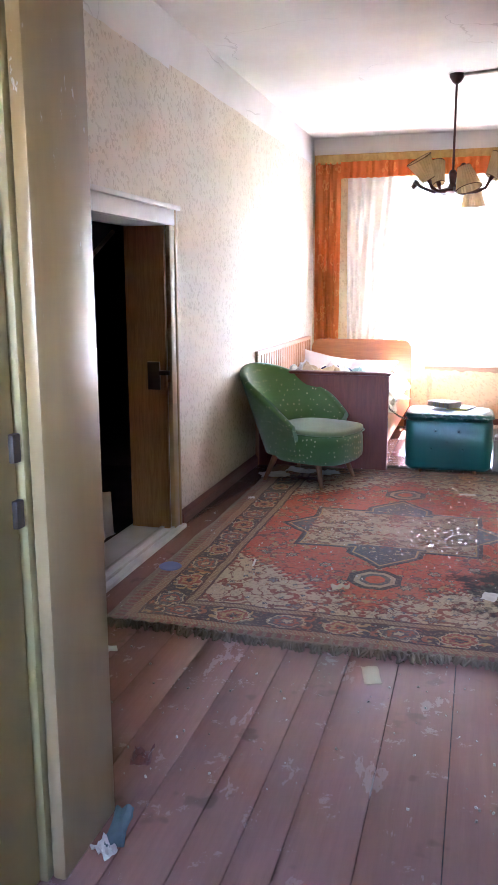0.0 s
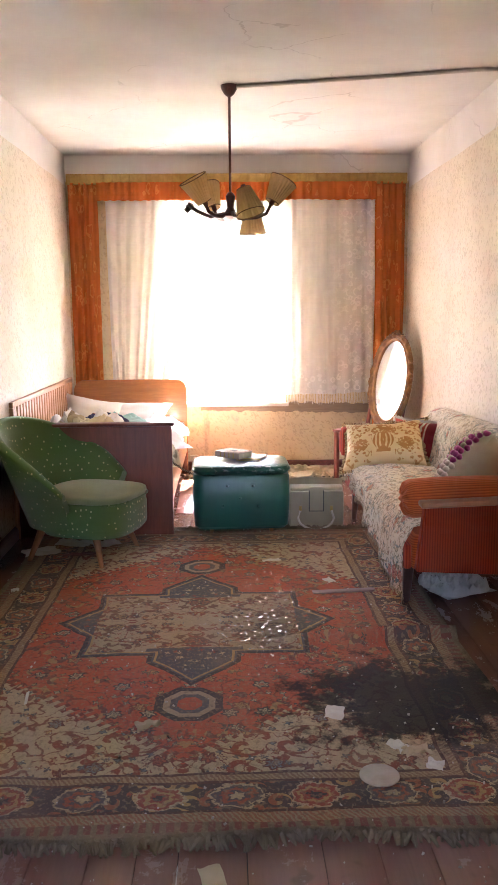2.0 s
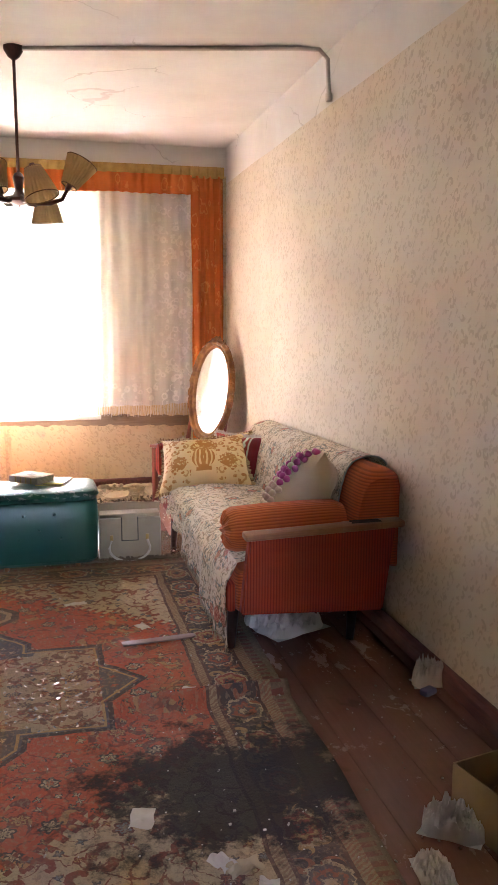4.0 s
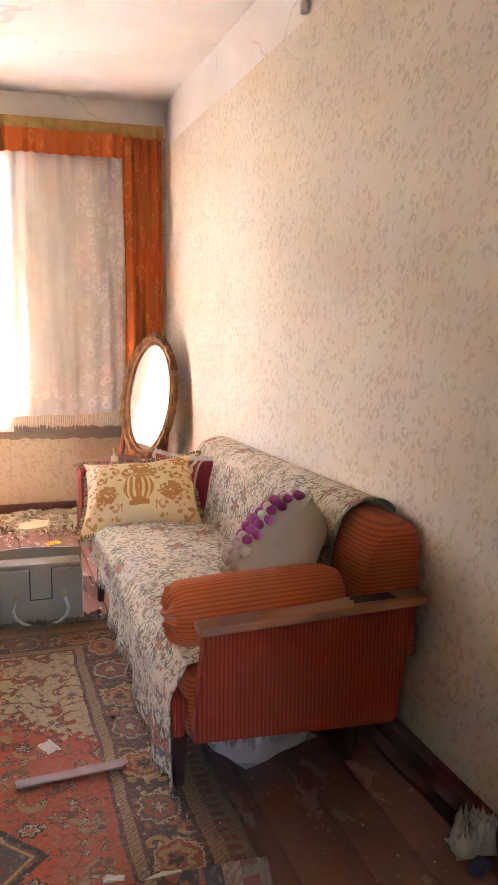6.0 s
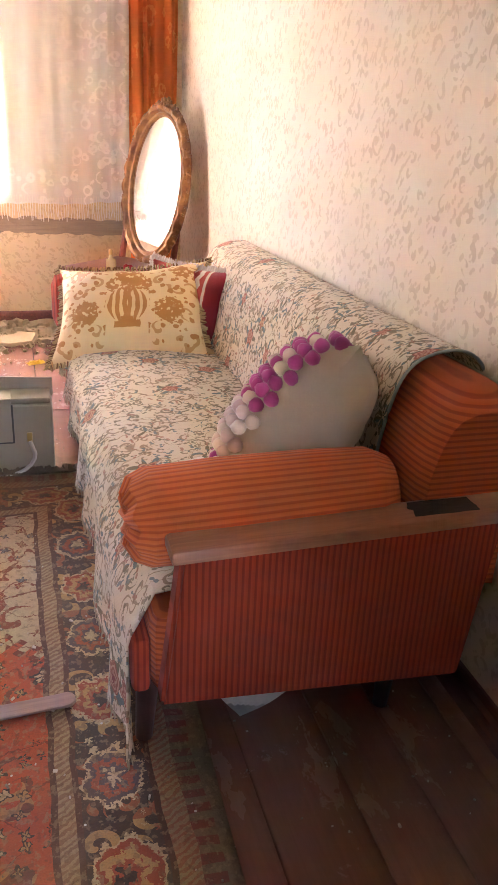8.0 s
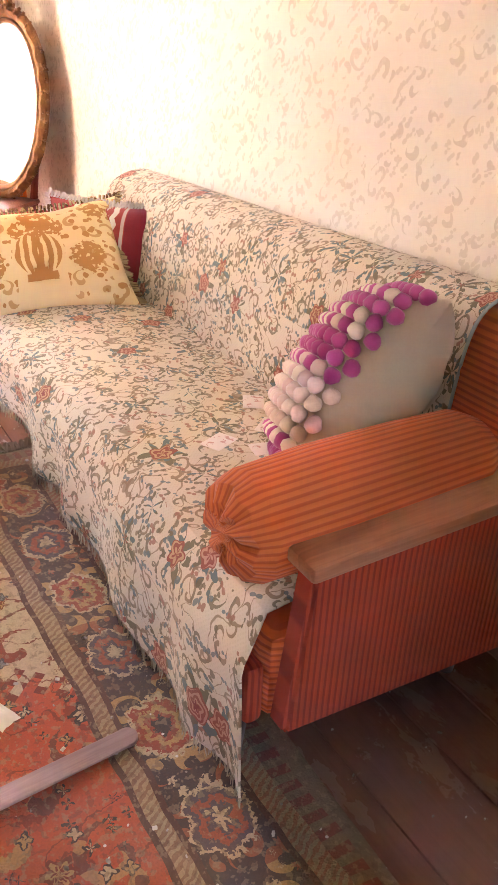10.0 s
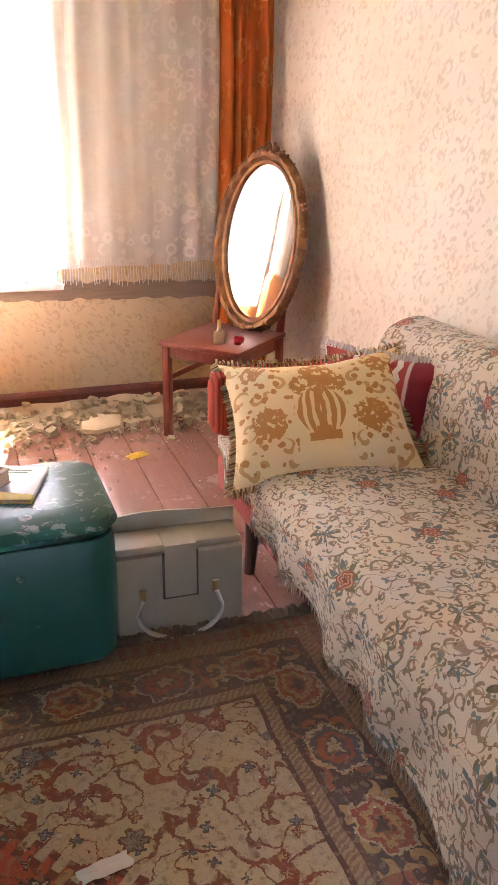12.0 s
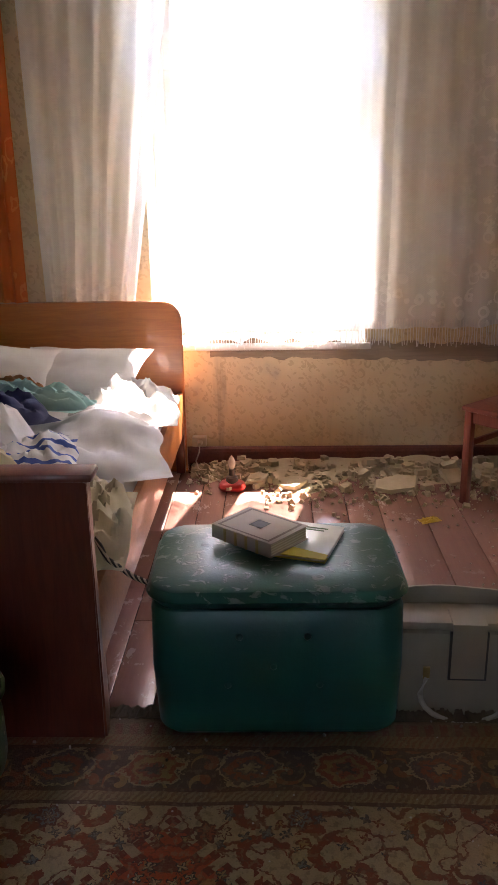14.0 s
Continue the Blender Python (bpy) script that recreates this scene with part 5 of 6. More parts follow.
def rounded_block(w, d, z0, z1, r, taper=0.0, crown=0.0, n=10, rim=0.02):
    bm = bmesh.new()
    loops = []
    for z, g in ((z0, -rim), (z0 + rim, 0.0), ((z0 + z1) / 2, 0.006), (z1 - rim, 0.0), (z1 - rim * 0.3, -rim * 0.35), (z1, -rim)):
        k = 1 + taper * (z - z0) / (z1 - z0)
        row = []
        for cx, cy, a0 in ((1, 1, 0), (-1, 1, 90), (-1, -1, 180), (1, -1, 270)):
            for j in range(n + 1):
                a = radians(a0 + 90 * j / n)
                row.append(bm.verts.new((k * (cx * (w / 2 - r) + (r + g) * math.cos(a)), k * (cy * (d / 2 - r) + (r + g) * math.sin(a)), z)))
        loops.append(row)
    m = len(loops[0])
    for a, b in zip(loops, loops[1:]):
        for j in range(m):
            bm.faces.new((a[j], a[(j + 1) % m], b[(j + 1) % m], b[j]))
    bm.faces.new(loops[0][::-1])
    inner = [bm.verts.new((v.co.x * 0.6, v.co.y * 0.6, z1 + crown)) for v in loops[-1]]
    for j in range(m):
        bm.faces.new((loops[-1][j], loops[-1][(j + 1) % m], inner[(j + 1) % m], inner[j]))
    bm.faces.new(inner)
    return bm


part("body", rounded_block(0.595, 0.385, 0.045, 0.40, 0.07, 0.02), TEAL, ottoman)
part("lid", rounded_block(0.615, 0.405, 0.397, 0.452, 0.08, 0.0, 0.008), TEAL, ottoman, "scuffed padded teal lid")
for x, z in ((-0.09, 0.33), (0.07, 0.33), (-0.12, 0.20), (0.10, 0.20), (-0.01, 0.25)):
    bm = bmesh.new()
    bmesh.ops.create_uvsphere(bm, u_segments=12, v_segments=6, radius=0.009)
    part("button", bm, TEAL, ottoman, at=pose(x, -0.197, z))
for x in (-0.19, 0.19):
    for y in (-0.12, 0.12):
        part("foot", tube(bmesh.new(), [(x, y, 0.05), (x, y, 0.0)], [0.016, 0.012], 10), CHAIR_LEG, ottoman)

BOOK_TAN = material("tan_cloth_book", lambda n: (n.mix(((n.xyz()[0].abs() * 1.3).max(n.xyz()[1].abs()) - 0.083).abs().lt(0.004), n.mix(n.noise(14, 4), (0.5, 0.4, 0.3), (0.4, 0.3, 0.22)), (0.2, 0.13, 0.09)), n.noise(150, 2)), 0.7, bump=0.2)
PAGES = material("yellowed_pages", lambda n: (n.mix((n.xyz()[2] * 900.0).sin() * 0.5 + 0.5, (0.6, 0.5, 0.34), (0.45, 0.35, 0.22)),), 0.9)
BOOK_YELLOW = material("white_and_yellow_cover", lambda n: (n.mix(((n.xyz()[1] + 0.06) + n.xyz()[0] * 0.2).lt(0.0) + (n.xyz()[1] - 0.115).gt(0.0), (0.66, 0.66, 0.56), (0.62, 0.48, 0.05)),), 0.45)


def book(w, l, h, cover_mat, label, at, ribs=False):
    bk = thing("book", label, "book", at)
    bm = slab(-w / 2, w / 2, -l / 2, l / 2, h - 0.003, h, 0.001)
    box(bm, -w / 2, w / 2, -l / 2, l / 2, 0.0, 0.003, 0.001)
    box(bm, -w / 2 - 0.003, -w / 2, -l / 2, l / 2, 0.0, h, 0.001)
    cov = part("cover", bm, cover_mat, bk)
    part("page_block", slab(-w / 2, w / 2 - 0.004, -l / 2 + 0.004, l / 2 - 0.004, 0.003, h - 0.003), PAGES, bk, "yellowed page block")
    if ribs:
        for k in range(4):
            part("spine_band", slab(-w / 2 - 0.006, -w / 2 - 0.003, -0.06 + 0.036 * k, -0.052 + 0.036 * k, 0.001, h - 0.001, 0.001), BRASS, cov, "gilt spine band")
        bm = slab(-0.02, 0.02, -0.02, 0.02, h + 0.0002, h + 0.0008)
        part("title_block", bm, BAG_DARK, cov, "small dark stamped title")
    else:
        for k, wd in enumerate((0.075, 0.06)):
            part("title_line", slab(-wd / 2, wd / 2, 0.07 - 0.014 * k, 0.076 - 0.014 * k, h + 0.0002, h + 0.0007), GRASS, cov, "line of unreadable dark print")
    return bk


book(0.15, 0.205, 0.012, BOOK_YELLOW, "thin white and yellow paperback with a worn corner", pose(0.045, 6.785, 0.46, 0, 0, -18))
book(0.145, 0.2, 0.038, BOOK_TAN, "old tan hardback book lying on a paperback", pose(-0.075, 6.79, 0.473, 0, 0, 50), True)

# ---- handbag ----
bag = thing("handbag", "grey-beige leatherette handbag standing beside the ottoman", "handbag", pose(0.455, 6.72, 0, 0, 0, -2))
bm = slab(-0.175, 0.175, -0.035, 0.10, 0.0, 0.255, 0.012)
part("body", bm, BAG_HIDE, bag)
part("top_flap", slab(-0.17, 0.17, -0.025, 0.08, 0.256, 0.28, 0.008), BAG_HIDE, bag)
bm = sheet(lambda u, v: Vector((-0.182 + 0.36 * u, 0.085 + 0.01 * math.sin(u * 6), 0.25 + 0.065 * v + 0.008 * math.sin(u * 3.1))), 14, 2, 0.006)
part("open_lid", bm, BAG_HIDE, bag, "raised back flap")
strap = sheet(lambda u, v: Vector((-0.045 + 0.085 * u, -0.045 + (0.0 if v < 0.75 else 0.09 * (v - 0.75) / 0.25), 0.13 + 0.155 * min(1, v / 0.75))), 4, 12, 0.006)
part("strap_edge", slab(-0.051, 0.046, -0.0435, -0.0352, 0.124, 0.262, 0.001), BAG_DARK, bag, "dark edge of the strap")
part("strap", strap, BAG_HIDE, bag, "broad closing strap")
for x in (-0.105, 0.095):
    part("buckle", slab(x - 0.009, x + 0.009, -0.043, -0.035, 0.125, 0.16, 0.002), BRASS, bag, "small brass buckle")
hp = [(-0.105, -0.042, 0.13)] + [(-0.005 - 0.115 * math.cos(math.pi * k / 12), -0.048 - 0.012 * math.sin(math.pi * k / 12), 0.085 - 0.075 * math.sin(math.pi * k / 12)) for k in range(13)] + [(0.095, -0.042, 0.13)]
part("handle", tube(bmesh.new(), hp, 0.007, 8), BAG_PALE, bag, "drooping carrying handle")

# ---- wooden chair with mirror ----
wood_chair = thing("wooden_chair", "red-brown stained wooden chair with a panel seat", "chair", pose(1.03, 8.17, 0, 0, 0, -48))
part("seat", slab(-0.20, 0.20, -0.20, 0.235, 0.418, 0.44, 0.007), CHAIR_RED, wood_chair)
bm = slab(-0.18, 0.18, -0.18, -0.163, 0.365, 0.418, 0.003)
box(bm, -0.18, 0.18, 0.163, 0.18, 0.365, 0.418, 0.003)
box(bm, -0.18, -0.163, -0.163, 0.163, 0.365, 0.418, 0.003)
box(bm, 0.163, 0.18, -0.163, 0.163, 0.365, 0.418, 0.003)
part("apron", bm, CHAIR_RED, wood_chair)
for sx in (-1, 1):
    part("front_leg", slab(sx * 0.172 - 0.017, sx * 0.172 + 0.017, -0.19, -0.156, 0.0, 0.418, 0.004), CHAIR_RED, wood_chair)
    part("back_leg", tube(bmesh.new(), [(sx * 0.17, 0.235, 0.0), (sx * 0.17, 0.225, 0.42), (sx * 0.172, 0.285, 0.66)], [0.018, 0.02, 0.015], 8), CHAIR_RED, wood_chair)
    part("stretcher", slab(sx * 0.17 - 0.008, sx * 0.17 + 0.008, -0.17, 0.18, 0.26, 0.285, 0.003), CHAIR_RED, wood_chair)
part("back_rail", slab(-0.16, 0.16, 0.268, 0.283, 0.56, 0.62, 0.005), CHAIR_RED, wood_chair)

MIR_AT = pose(1.252, 8.31, 0.82) @ pose(0, 0, 0, 0, 0, -62) @ pose(0, 0, 0, -9, 0, 0)
mirror = thing("mirror", "oval wall mirror in a carved brown-gilt frame on a chair", "mirror", MIR_AT)
RX, RZ = 0.195, 0.33


def oval(a, g):
    return Vector(((RX + g) * math.cos(a), 0, (RZ + g) * math.sin(a)))


bm = bmesh.new()
bm.faces.new([bm.verts.new(oval(2 * math.pi * k / 72, 0.004) + Vector((0, -0.004, 0))) for k in range(72)])
part("glass", bm, MIRROR, mirror, "silvered mirror glass", smooth=False)
prof = [(0.0, -0.006), (0.006, -0.018), (0.018, -0.02), (0.024, -0.013), (0.036, -0.03), (0.052, -0.034), (0.066, -0.022), (0.07, 0.0), (0.06, 0.012), (0.0, 0.012)]
bm = bmesh.new()
rings = []
for k in range(144):
    a = 2 * math.pi * k / 144
    carve = 1 + 0.16 * math.sin(a * 24) + 0.14 * noise.noise(Vector((math.cos(a) * 9, math.sin(a) * 9, 1)))
    rings.append([bm.verts.new(oval(a, g) + Vector((0, y * (carve if 0.03 < g < 0.068 else 1), 0))) for g, y in prof])
for k in range(144):
    a, b = rings[k], rings[(k + 1) % 144]
    for j in range(len(prof) - 1):
        bm.faces.new((a[j], a[j + 1], b[j + 1], b[j]))
frame_ob = part("frame", bm, GILT, mirror, "carved oval frame")
rnd = random.Random(3)
bm = bmesh.new()
for k in range(64):
    a = 2 * math.pi * k / 64
    crest = 1.0 + 0.9 * math.exp(-((a - math.pi / 2) / 0.28) ** 2) + 0.7 * math.exp(-((a - 1.5 * math.pi) / 0.3) ** 2)
    for q in range(3):
        c = oval(a + rnd.uniform(-0.03, 0.03), 0.052 + 0.013 * q * crest * 0.6 + rnd.uniform(-0.004, 0.004))
        r = rnd.uniform(0.007, 0.012) * crest ** 0.4
        m = Matrix.Translation(c + Vector((0, -0.026 + 0.008 * q, 0))) @ Matrix.Rotation(-a + rnd.uniform(-0.6, 0.6), 4, "Y") @ Matrix.Diagonal((r * 1.3, r * 0.8, r * 0.7, 1))
        bmesh.ops.create_icosphere(bm, subdivisions=1, radius=1.0, matrix=m)
part("carving", bm, GILT, frame_ob, "carved leaves and flowers")["kind"] = "stuff"

# ---- on and around the chair ----
bottle = thing("perfume_bottle", "small glass perfume bottle with pale scent on the chair", "bottle", pose(0.985, 8.06, 0.44, 0, 0, -30))
SCENT = material("pale_scent_glass", lambda n: n.mix(n.noise(20, 2), (0.6, 0.55, 0.36), (0.5, 0.45, 0.26)), 0.08, coat=0.5)
bm = slab(-0.024, 0.024, -0.012, 0.012, 0.0, 0.058, 0.006)
lathe(bm, [(0.016, 0.056), (0.009, 0.068), (0.008, 0.076)], 14)
part("flask", bm, SCENT, bottle)
part("stopper", lathe(bmesh.new(), [(0.0, 0.076), (0.009, 0.078), (0.01, 0.098), (0.006, 0.104), (0.0, 0.105)], 14), BRASS, bottle, "small pale stopper")
RED_PETAL = material("red_fabric_petal", mottled((0.5, 0.012, 0.02), (0.36, 0.008, 0.015), 30, 200), 0.6)
rose = thing("fabric_rose", "small red artificial rose lying on the chair seat", "artificial flower", pose(1.06, 8.03, 0.452, 20, 0, 0))
for k in range(9):
    a, r = k * 2.4, 0.006 + 0.002 * k
    bm = sheet(lambda u, v: Vector((r * math.cos(a + (u - 0.5) * 1.6) + 0.006 * v * math.cos(a), r * math.sin(a + (u - 0.5) * 1.6) + 0.006 * v * math.sin(a), -0.006 + 0.02 * v - 0.006 * abs(u - 0.5))), 6, 4, 0.0008)
    part("petal", bm, RED_PETAL, rose)

# ---- chandelier and its conduit ----
lamp = thing("chandelier", "dark five-armed chandelier with pleated tan shades askew", "chandelier", pose(-0.081, 6.62, 0))
part("canopy", lathe(bmesh.new(), [(0.0, H), (0.05, H - 0.002), (0.048, H - 0.02), (0.03, H - 0.05), (0.012, H - 0.065), (0.0, H - 0.066)]), LAMP_WOOD, lamp)
part("rod", tube(bmesh.new(), [(0, 0, H - 0.05), (0, 0, 2.06)], 0.008, 10), LAMP_WOOD, lamp)
part("hub", lathe(bmesh.new(), [(0.0, 2.115), (0.018, 2.105), (0.03, 2.085), (0.024, 2.05), (0.02, 2.02), (0.035, 1.995), (0.055, 1.98), (0.058, 1.965), (0.03, 1.95), (0.008, 1.945), (0.0, 1.935)]), LAMP_WOOD, lamp)


def shade_mesh(r0, r1, h, n=48):
    bm = bmesh.new()
    rows = []
    for t in (0.0, 0.33, 0.66, 1.0):
        r = r0 + (r1 - r0) * t
        rows.append([bm.verts.new(((r + 0.0022 * (-1) ** j) * math.cos(2 * math.pi * j / n), (r + 0.0022 * (-1) ** j) * math.sin(2 * math.pi * j / n), h * t)) for j in range(n)])
    for a, b in zip(rows, rows[1:]):
        for j in range(n):
            bm.faces.new((a[j], a[(j + 1) % n], b[(j + 1) % n], b[j]))
    bmesh.ops.solidify(bm, geom=bm.faces[:], thickness=0.0015)
    return bm


def ring(r, z, t):
    return tube(bmesh.new(), [(r * math.cos(2 * math.pi * k / 32), r * math.sin(2 * math.pi * k / 32), z) for k in range(33)], t, 6, False)


# end of each arm, and the way its shade points (narrow end to wide end)
ARMS = (((-0.15, -0.12, 2.035), (-0.45, -0.25, 0.85)), ((0.25, 0.02, 2.05), (0.42, 0.1, 0.75)), ((0.075, -0.22, 2.10), (0.25, -0.2, -0.9)), ((0.13, 0.14, 2.03), (0.05, 0.15, -0.95)), ((-0.10, 0.2, 2.04), (-0.3, 0.3, 0.85)))
for (ex, ey, ez), d in ARMS:
    e, d = Vector((ex, ey, ez)), Vector(d).normalized()
    mid = Vector((ex * 0.62, ey * 0.62, 1.965))
    arm = part("arm", tube(bmesh.new(), [(ex * 0.14, ey * 0.14, 1.985), (ex * 0.36, ey * 0.36, 1.962), mid, (ex * 0.86, ey * 0.86, 1.985 if ez < 2.08 else 2.06), e], [0.013, 0.014, 0.013, 0.011, 0.01], 10), LAMP_WOOD, lamp)
    m = Matrix.Translation(e) @ d.to_track_quat("Z", "Y").to_matrix().to_4x4()
    part("socket", lathe(bmesh.new(), [(0.0, -0.02), (0.014, -0.018), (0.016, 0.03), (0.0, 0.034)], 14), LAMP_WOOD, arm, at=m)
    sh = part("shade", shade_mesh(0.042, 0.084, 0.145), SHADE, lamp, "pleated tan fabric shade", at=m @ pose(0, 0, 0.005))
    part("rim", ring(0.084, 0.145, 0.003), SHADE_RIM, sh)
    part("rim", ring(0.042, 0.0, 0.003), SHADE_RIM, sh)
bare = part("arm", tube(bmesh.new(), [(-0.03, 0.0, 1.985), (-0.12, 0.0, 1.965), (-0.2, 0.0, 2.0), (-0.245, 0.0, 2.03)], [0.013, 0.012, 0.011, 0.01], 10), LAMP_WOOD, lamp, "arm that has lost its shade")
part("socket", lathe(bmesh.new(), [(0.0, -0.03), (0.016, -0.028), (0.018, 0.0), (0.028, 0.004), (0.016, 0.012), (0.026, 0.022), (0.014, 0.03), (0.0, 0.032)], 12), IRON, bare, at=pose(-0.25, 0.0, 2.02, 0, 40, 0))
cond = [(-0.06, 6.61, H - 0.012), (0.6, 6.45, H - 0.012), (1.30, 6.27, H - 0.012), (1.40, 6.25, H - 0.016), (1.44, 6.24, H - 0.06), (1.447, 6.235, 2.47)]
conduit = thing("conduit", "grey-painted cable conduit crossing the ceiling to the wall", "conduit")
part("pipe", tube(bmesh.new(), cond, 0.011, 10), PIPE, conduit)
part("end_collar", tube(bmesh.new(), [(1.447, 6.235, 2.49), (1.447, 6.235, 2.455)], 0.017, 10), PIPE, conduit)

# ---- rubble under the window ----
def chip_mesh(w, l, t, seed):
    rnd = random.Random(seed)
    n = rnd.randint(5, 8)
    bm = bmesh.new()
    ring0 = []
    for k in range(n):
        a = 2 * math.pi * (k + rnd.uniform(-0.3, 0.3)) / n
        r = rnd.uniform(0.7, 1.1)
        ring0.append((math.cos(a) * w / 2 * r, math.sin(a) * l / 2 * r))
    a = [bm.verts.new((x, y, 0)) for x, y in ring0]
    b = [bm.verts.new((x * 0.92, y * 0.92, t * rnd.uniform(0.8, 1.2))) for x, y in ring0]
    bm.faces.new(a[::-1])
    bm.faces.new(b)
    for j in range(n):
        bm.faces.new((a[j], a[(j + 1) % n], b[(j + 1) % n], b[j]))
    return bm


rnd = random.Random(21)
bm = bmesh.new()
for k in range(1500):
    x = rnd.uniform(-0.45, 1.2)
    y = YN - 0.06 - abs(rnd.gauss(0, 0.26)) * (1.0 if x > -0.1 else 0.5)
    r = rnd.choice((0.004, 0.006, 0.008, 0.012, 0.018))
    m = Matrix.Translation((x, y, r * 0.4)) @ Euler((rnd.uniform(0, 6), rnd.uniform(0, 6), 0)).to_matrix().to_4x4() @ Matrix.Diagonal((r, r * rnd.uniform(0.6, 1), r * 0.6, 1))
    bmesh.ops.create_cube(bm, size=1.6, matrix=m)
tagged(solo("plaster_crumbs", bm, PLASTER, "crumbs of yellowish plaster scattered under the window", "rubble"), kind="stuff")
solo("plaster_dust", sheet(lambda u, v: Vector((-0.35 + 1.5 * u, YN - 0.035 - (0.3 + 0.22 * noise.noise(Vector((u * 5, 0, 9)))) * v, 0.003 + 0.045 * max(0, 1 - v * 1.15) * (0.5 + 0.5 * noise.noise(Vector((u * 8, v * 3, 1)))) * math.sin(min(1, u * 4) * 1.57) - 0.006 * (v > 0.95))), 70, 24), PLASTER, "drift of yellow plaster dust along the baseboard", "rubble", kind="stuff")
for k in range(90):
    x = rnd.uniform(-0.3, 1.15)
    y = YN - 0.08 - abs(rnd.gauss(0, 0.17))
    w = rnd.uniform(0.025, 0.1)
    solo("plaster_lump", chip_mesh(w, w * rnd.uniform(0.6, 1), rnd.uniform(0.01, 0.03), k), PLASTER, "broken lump of yellowish plaster on the floor", "rubble", pose(x, y, 0.012 + rnd.uniform(0, 0.03) * (y > 8.5), rnd.uniform(-14, 14), rnd.uniform(-14, 14), rnd.uniform(0, 360)), "plaster lumps under the window")
for x, y, w, r in ((0.52, 8.36, 0.26, 20), (0.8, 8.45, 0.2, 70), (0.05, 8.38, 0.16, 10), (-0.12, 8.42, 0.13, 40)):
    solo("plaster_slab", chip_mesh(w, w * 0.75, 0.014, int(w * 100)), PLASTER, "flat slab of fallen papered plaster", "rubble", pose(x, y, 0.02, 6, -5, r), "plaster lumps under the window")
YELLOW_BIT = material("yellow_plastic", mottled((0.7, 0.45, 0.02), (0.6, 0.36, 0.02)), 0.5)
solo("yellow_scrap", heap(0.09, 0.05, 0.02, 31, 16, 7), YELLOW_BIT, "crumpled scrap of bright yellow plastic on the floor", "scrap", pose(0.60, 7.98, 0.001, 0, 0, 20))

# night lamp, socket and flex
night = thing("night_lamp", "red plastic night lamp base with a bare bulb on the floor", "lamp", pose(-0.235, 8.36, 0))
RED_PLASTIC = material("red_plastic", mottled((0.42, 0.02, 0.012), (0.33, 0.015, 0.01)), 0.35)
BULB = material("milky_bulb", mottled((0.62, 0.56, 0.46), (0.55, 0.49, 0.4)), 0.25)
part("base", rounded_block(0.12, 0.09, 0.0, 0.035, 0.03, -0.1, 0.008, 6, 0.008), RED_PLASTIC, night)
part("socket", lathe(bmesh.new(), [(0.03, 0.036), (0.026, 0.06), (0.014, 0.07), (0.014, 0.1), (0.0, 0.101)], 16), IRON, night)
part("bulb", lathe(bmesh.new(), [(0.009, 0.1), (0.016, 0.115), (0.018, 0.13), (0.012, 0.15), (0.0, 0.165)], 16), BULB, night, "small milky candle bulb")
socket = thing("wall_socket", "yellowed plastic wall socket with a plugged flex", "wall socket", pose(-0.415, YN - 0.034, 0.115))
IVORY = material("ivory_plastic", mottled((0.6, 0.52, 0.38), (0.5, 0.42, 0.3)), 0.4)
part("plate", slab(-0.035, 0.035, -0.012, 0.03, -0.025, 0.025, 0.004), IVORY, socket)
part("plug", tube(bmesh.new(), [(0.005, -0.012, 0), (0.005, -0.045, -0.004)], [0.014, 0.01], 12), IVORY, socket)
part("flex", tube(bmesh.new(), [(0.005, -0.045, -0.004), (0.005, -0.07, -0.03), (-0.012, -0.08, -0.075), (0.0, -0.1, -0.108), (0.06, -0.2, -0.108), (0.14, -0.30, -0.108)], 0.004, 6), IVORY, socket)

# ---- litter on rug and floor ----
SLAT_PAINT = material("pinkish_grey_lath", woody((0.36, 0.24, 0.22), (0.27, 0.17, 0.16), 0), 0.5)
bm = slab(-0.07, 0.225, -0.021, 0.021, 0, 0.008, 0.003)
lathe(bm, [(0.0, 0.008), (0.0208, 0.0078), (0.021, 0.0), (0.0, 0.0)], 24, (0.225, 0, 0))
solo("lath", bm, SLAT_PAINT, "rounded pinkish-grey wooden lath lying on the rug", "lath", pose(0.365, 5.435, 0.024, 0, 0, 5))
PALE_DISC = material("pale_cork_mat", mottled((0.55, 0.47, 0.38), (0.44, 0.36, 0.28), 14, 120), 0.85, bump=0.3)
solo("round_mat", lathe(bmesh.new(), [(0.0, 0.006), (0.056, 0.006), (0.06, 0.004), (0.06, 0.0), (0.0, 0.0)], 40), PALE_DISC, "small round pale mat lying on the rug", "mat", pose(0.327, 3.83, 0.022))


def scrap(x, y, w, l, r, mat, label, z=0.021, seed=0, curl=0.012):
    bm = sheet(lambda u, v: Vector(((u - 0.5) * w + 0.1 * w * noise.noise(Vector((v * 2, seed, 0))), (v - 0.5) * l + 0.1 * l * noise.noise(Vector((u * 2, seed, 4))), 0.001 + curl * abs(noise.noise(Vector((u * 2.4, v * 2.4, seed)))))), 8, 8, 0.0008)
    return solo("paper_scrap", bm, mat, label, "paper", pose(x, y, z, 0, 0, r), "paper scraps")


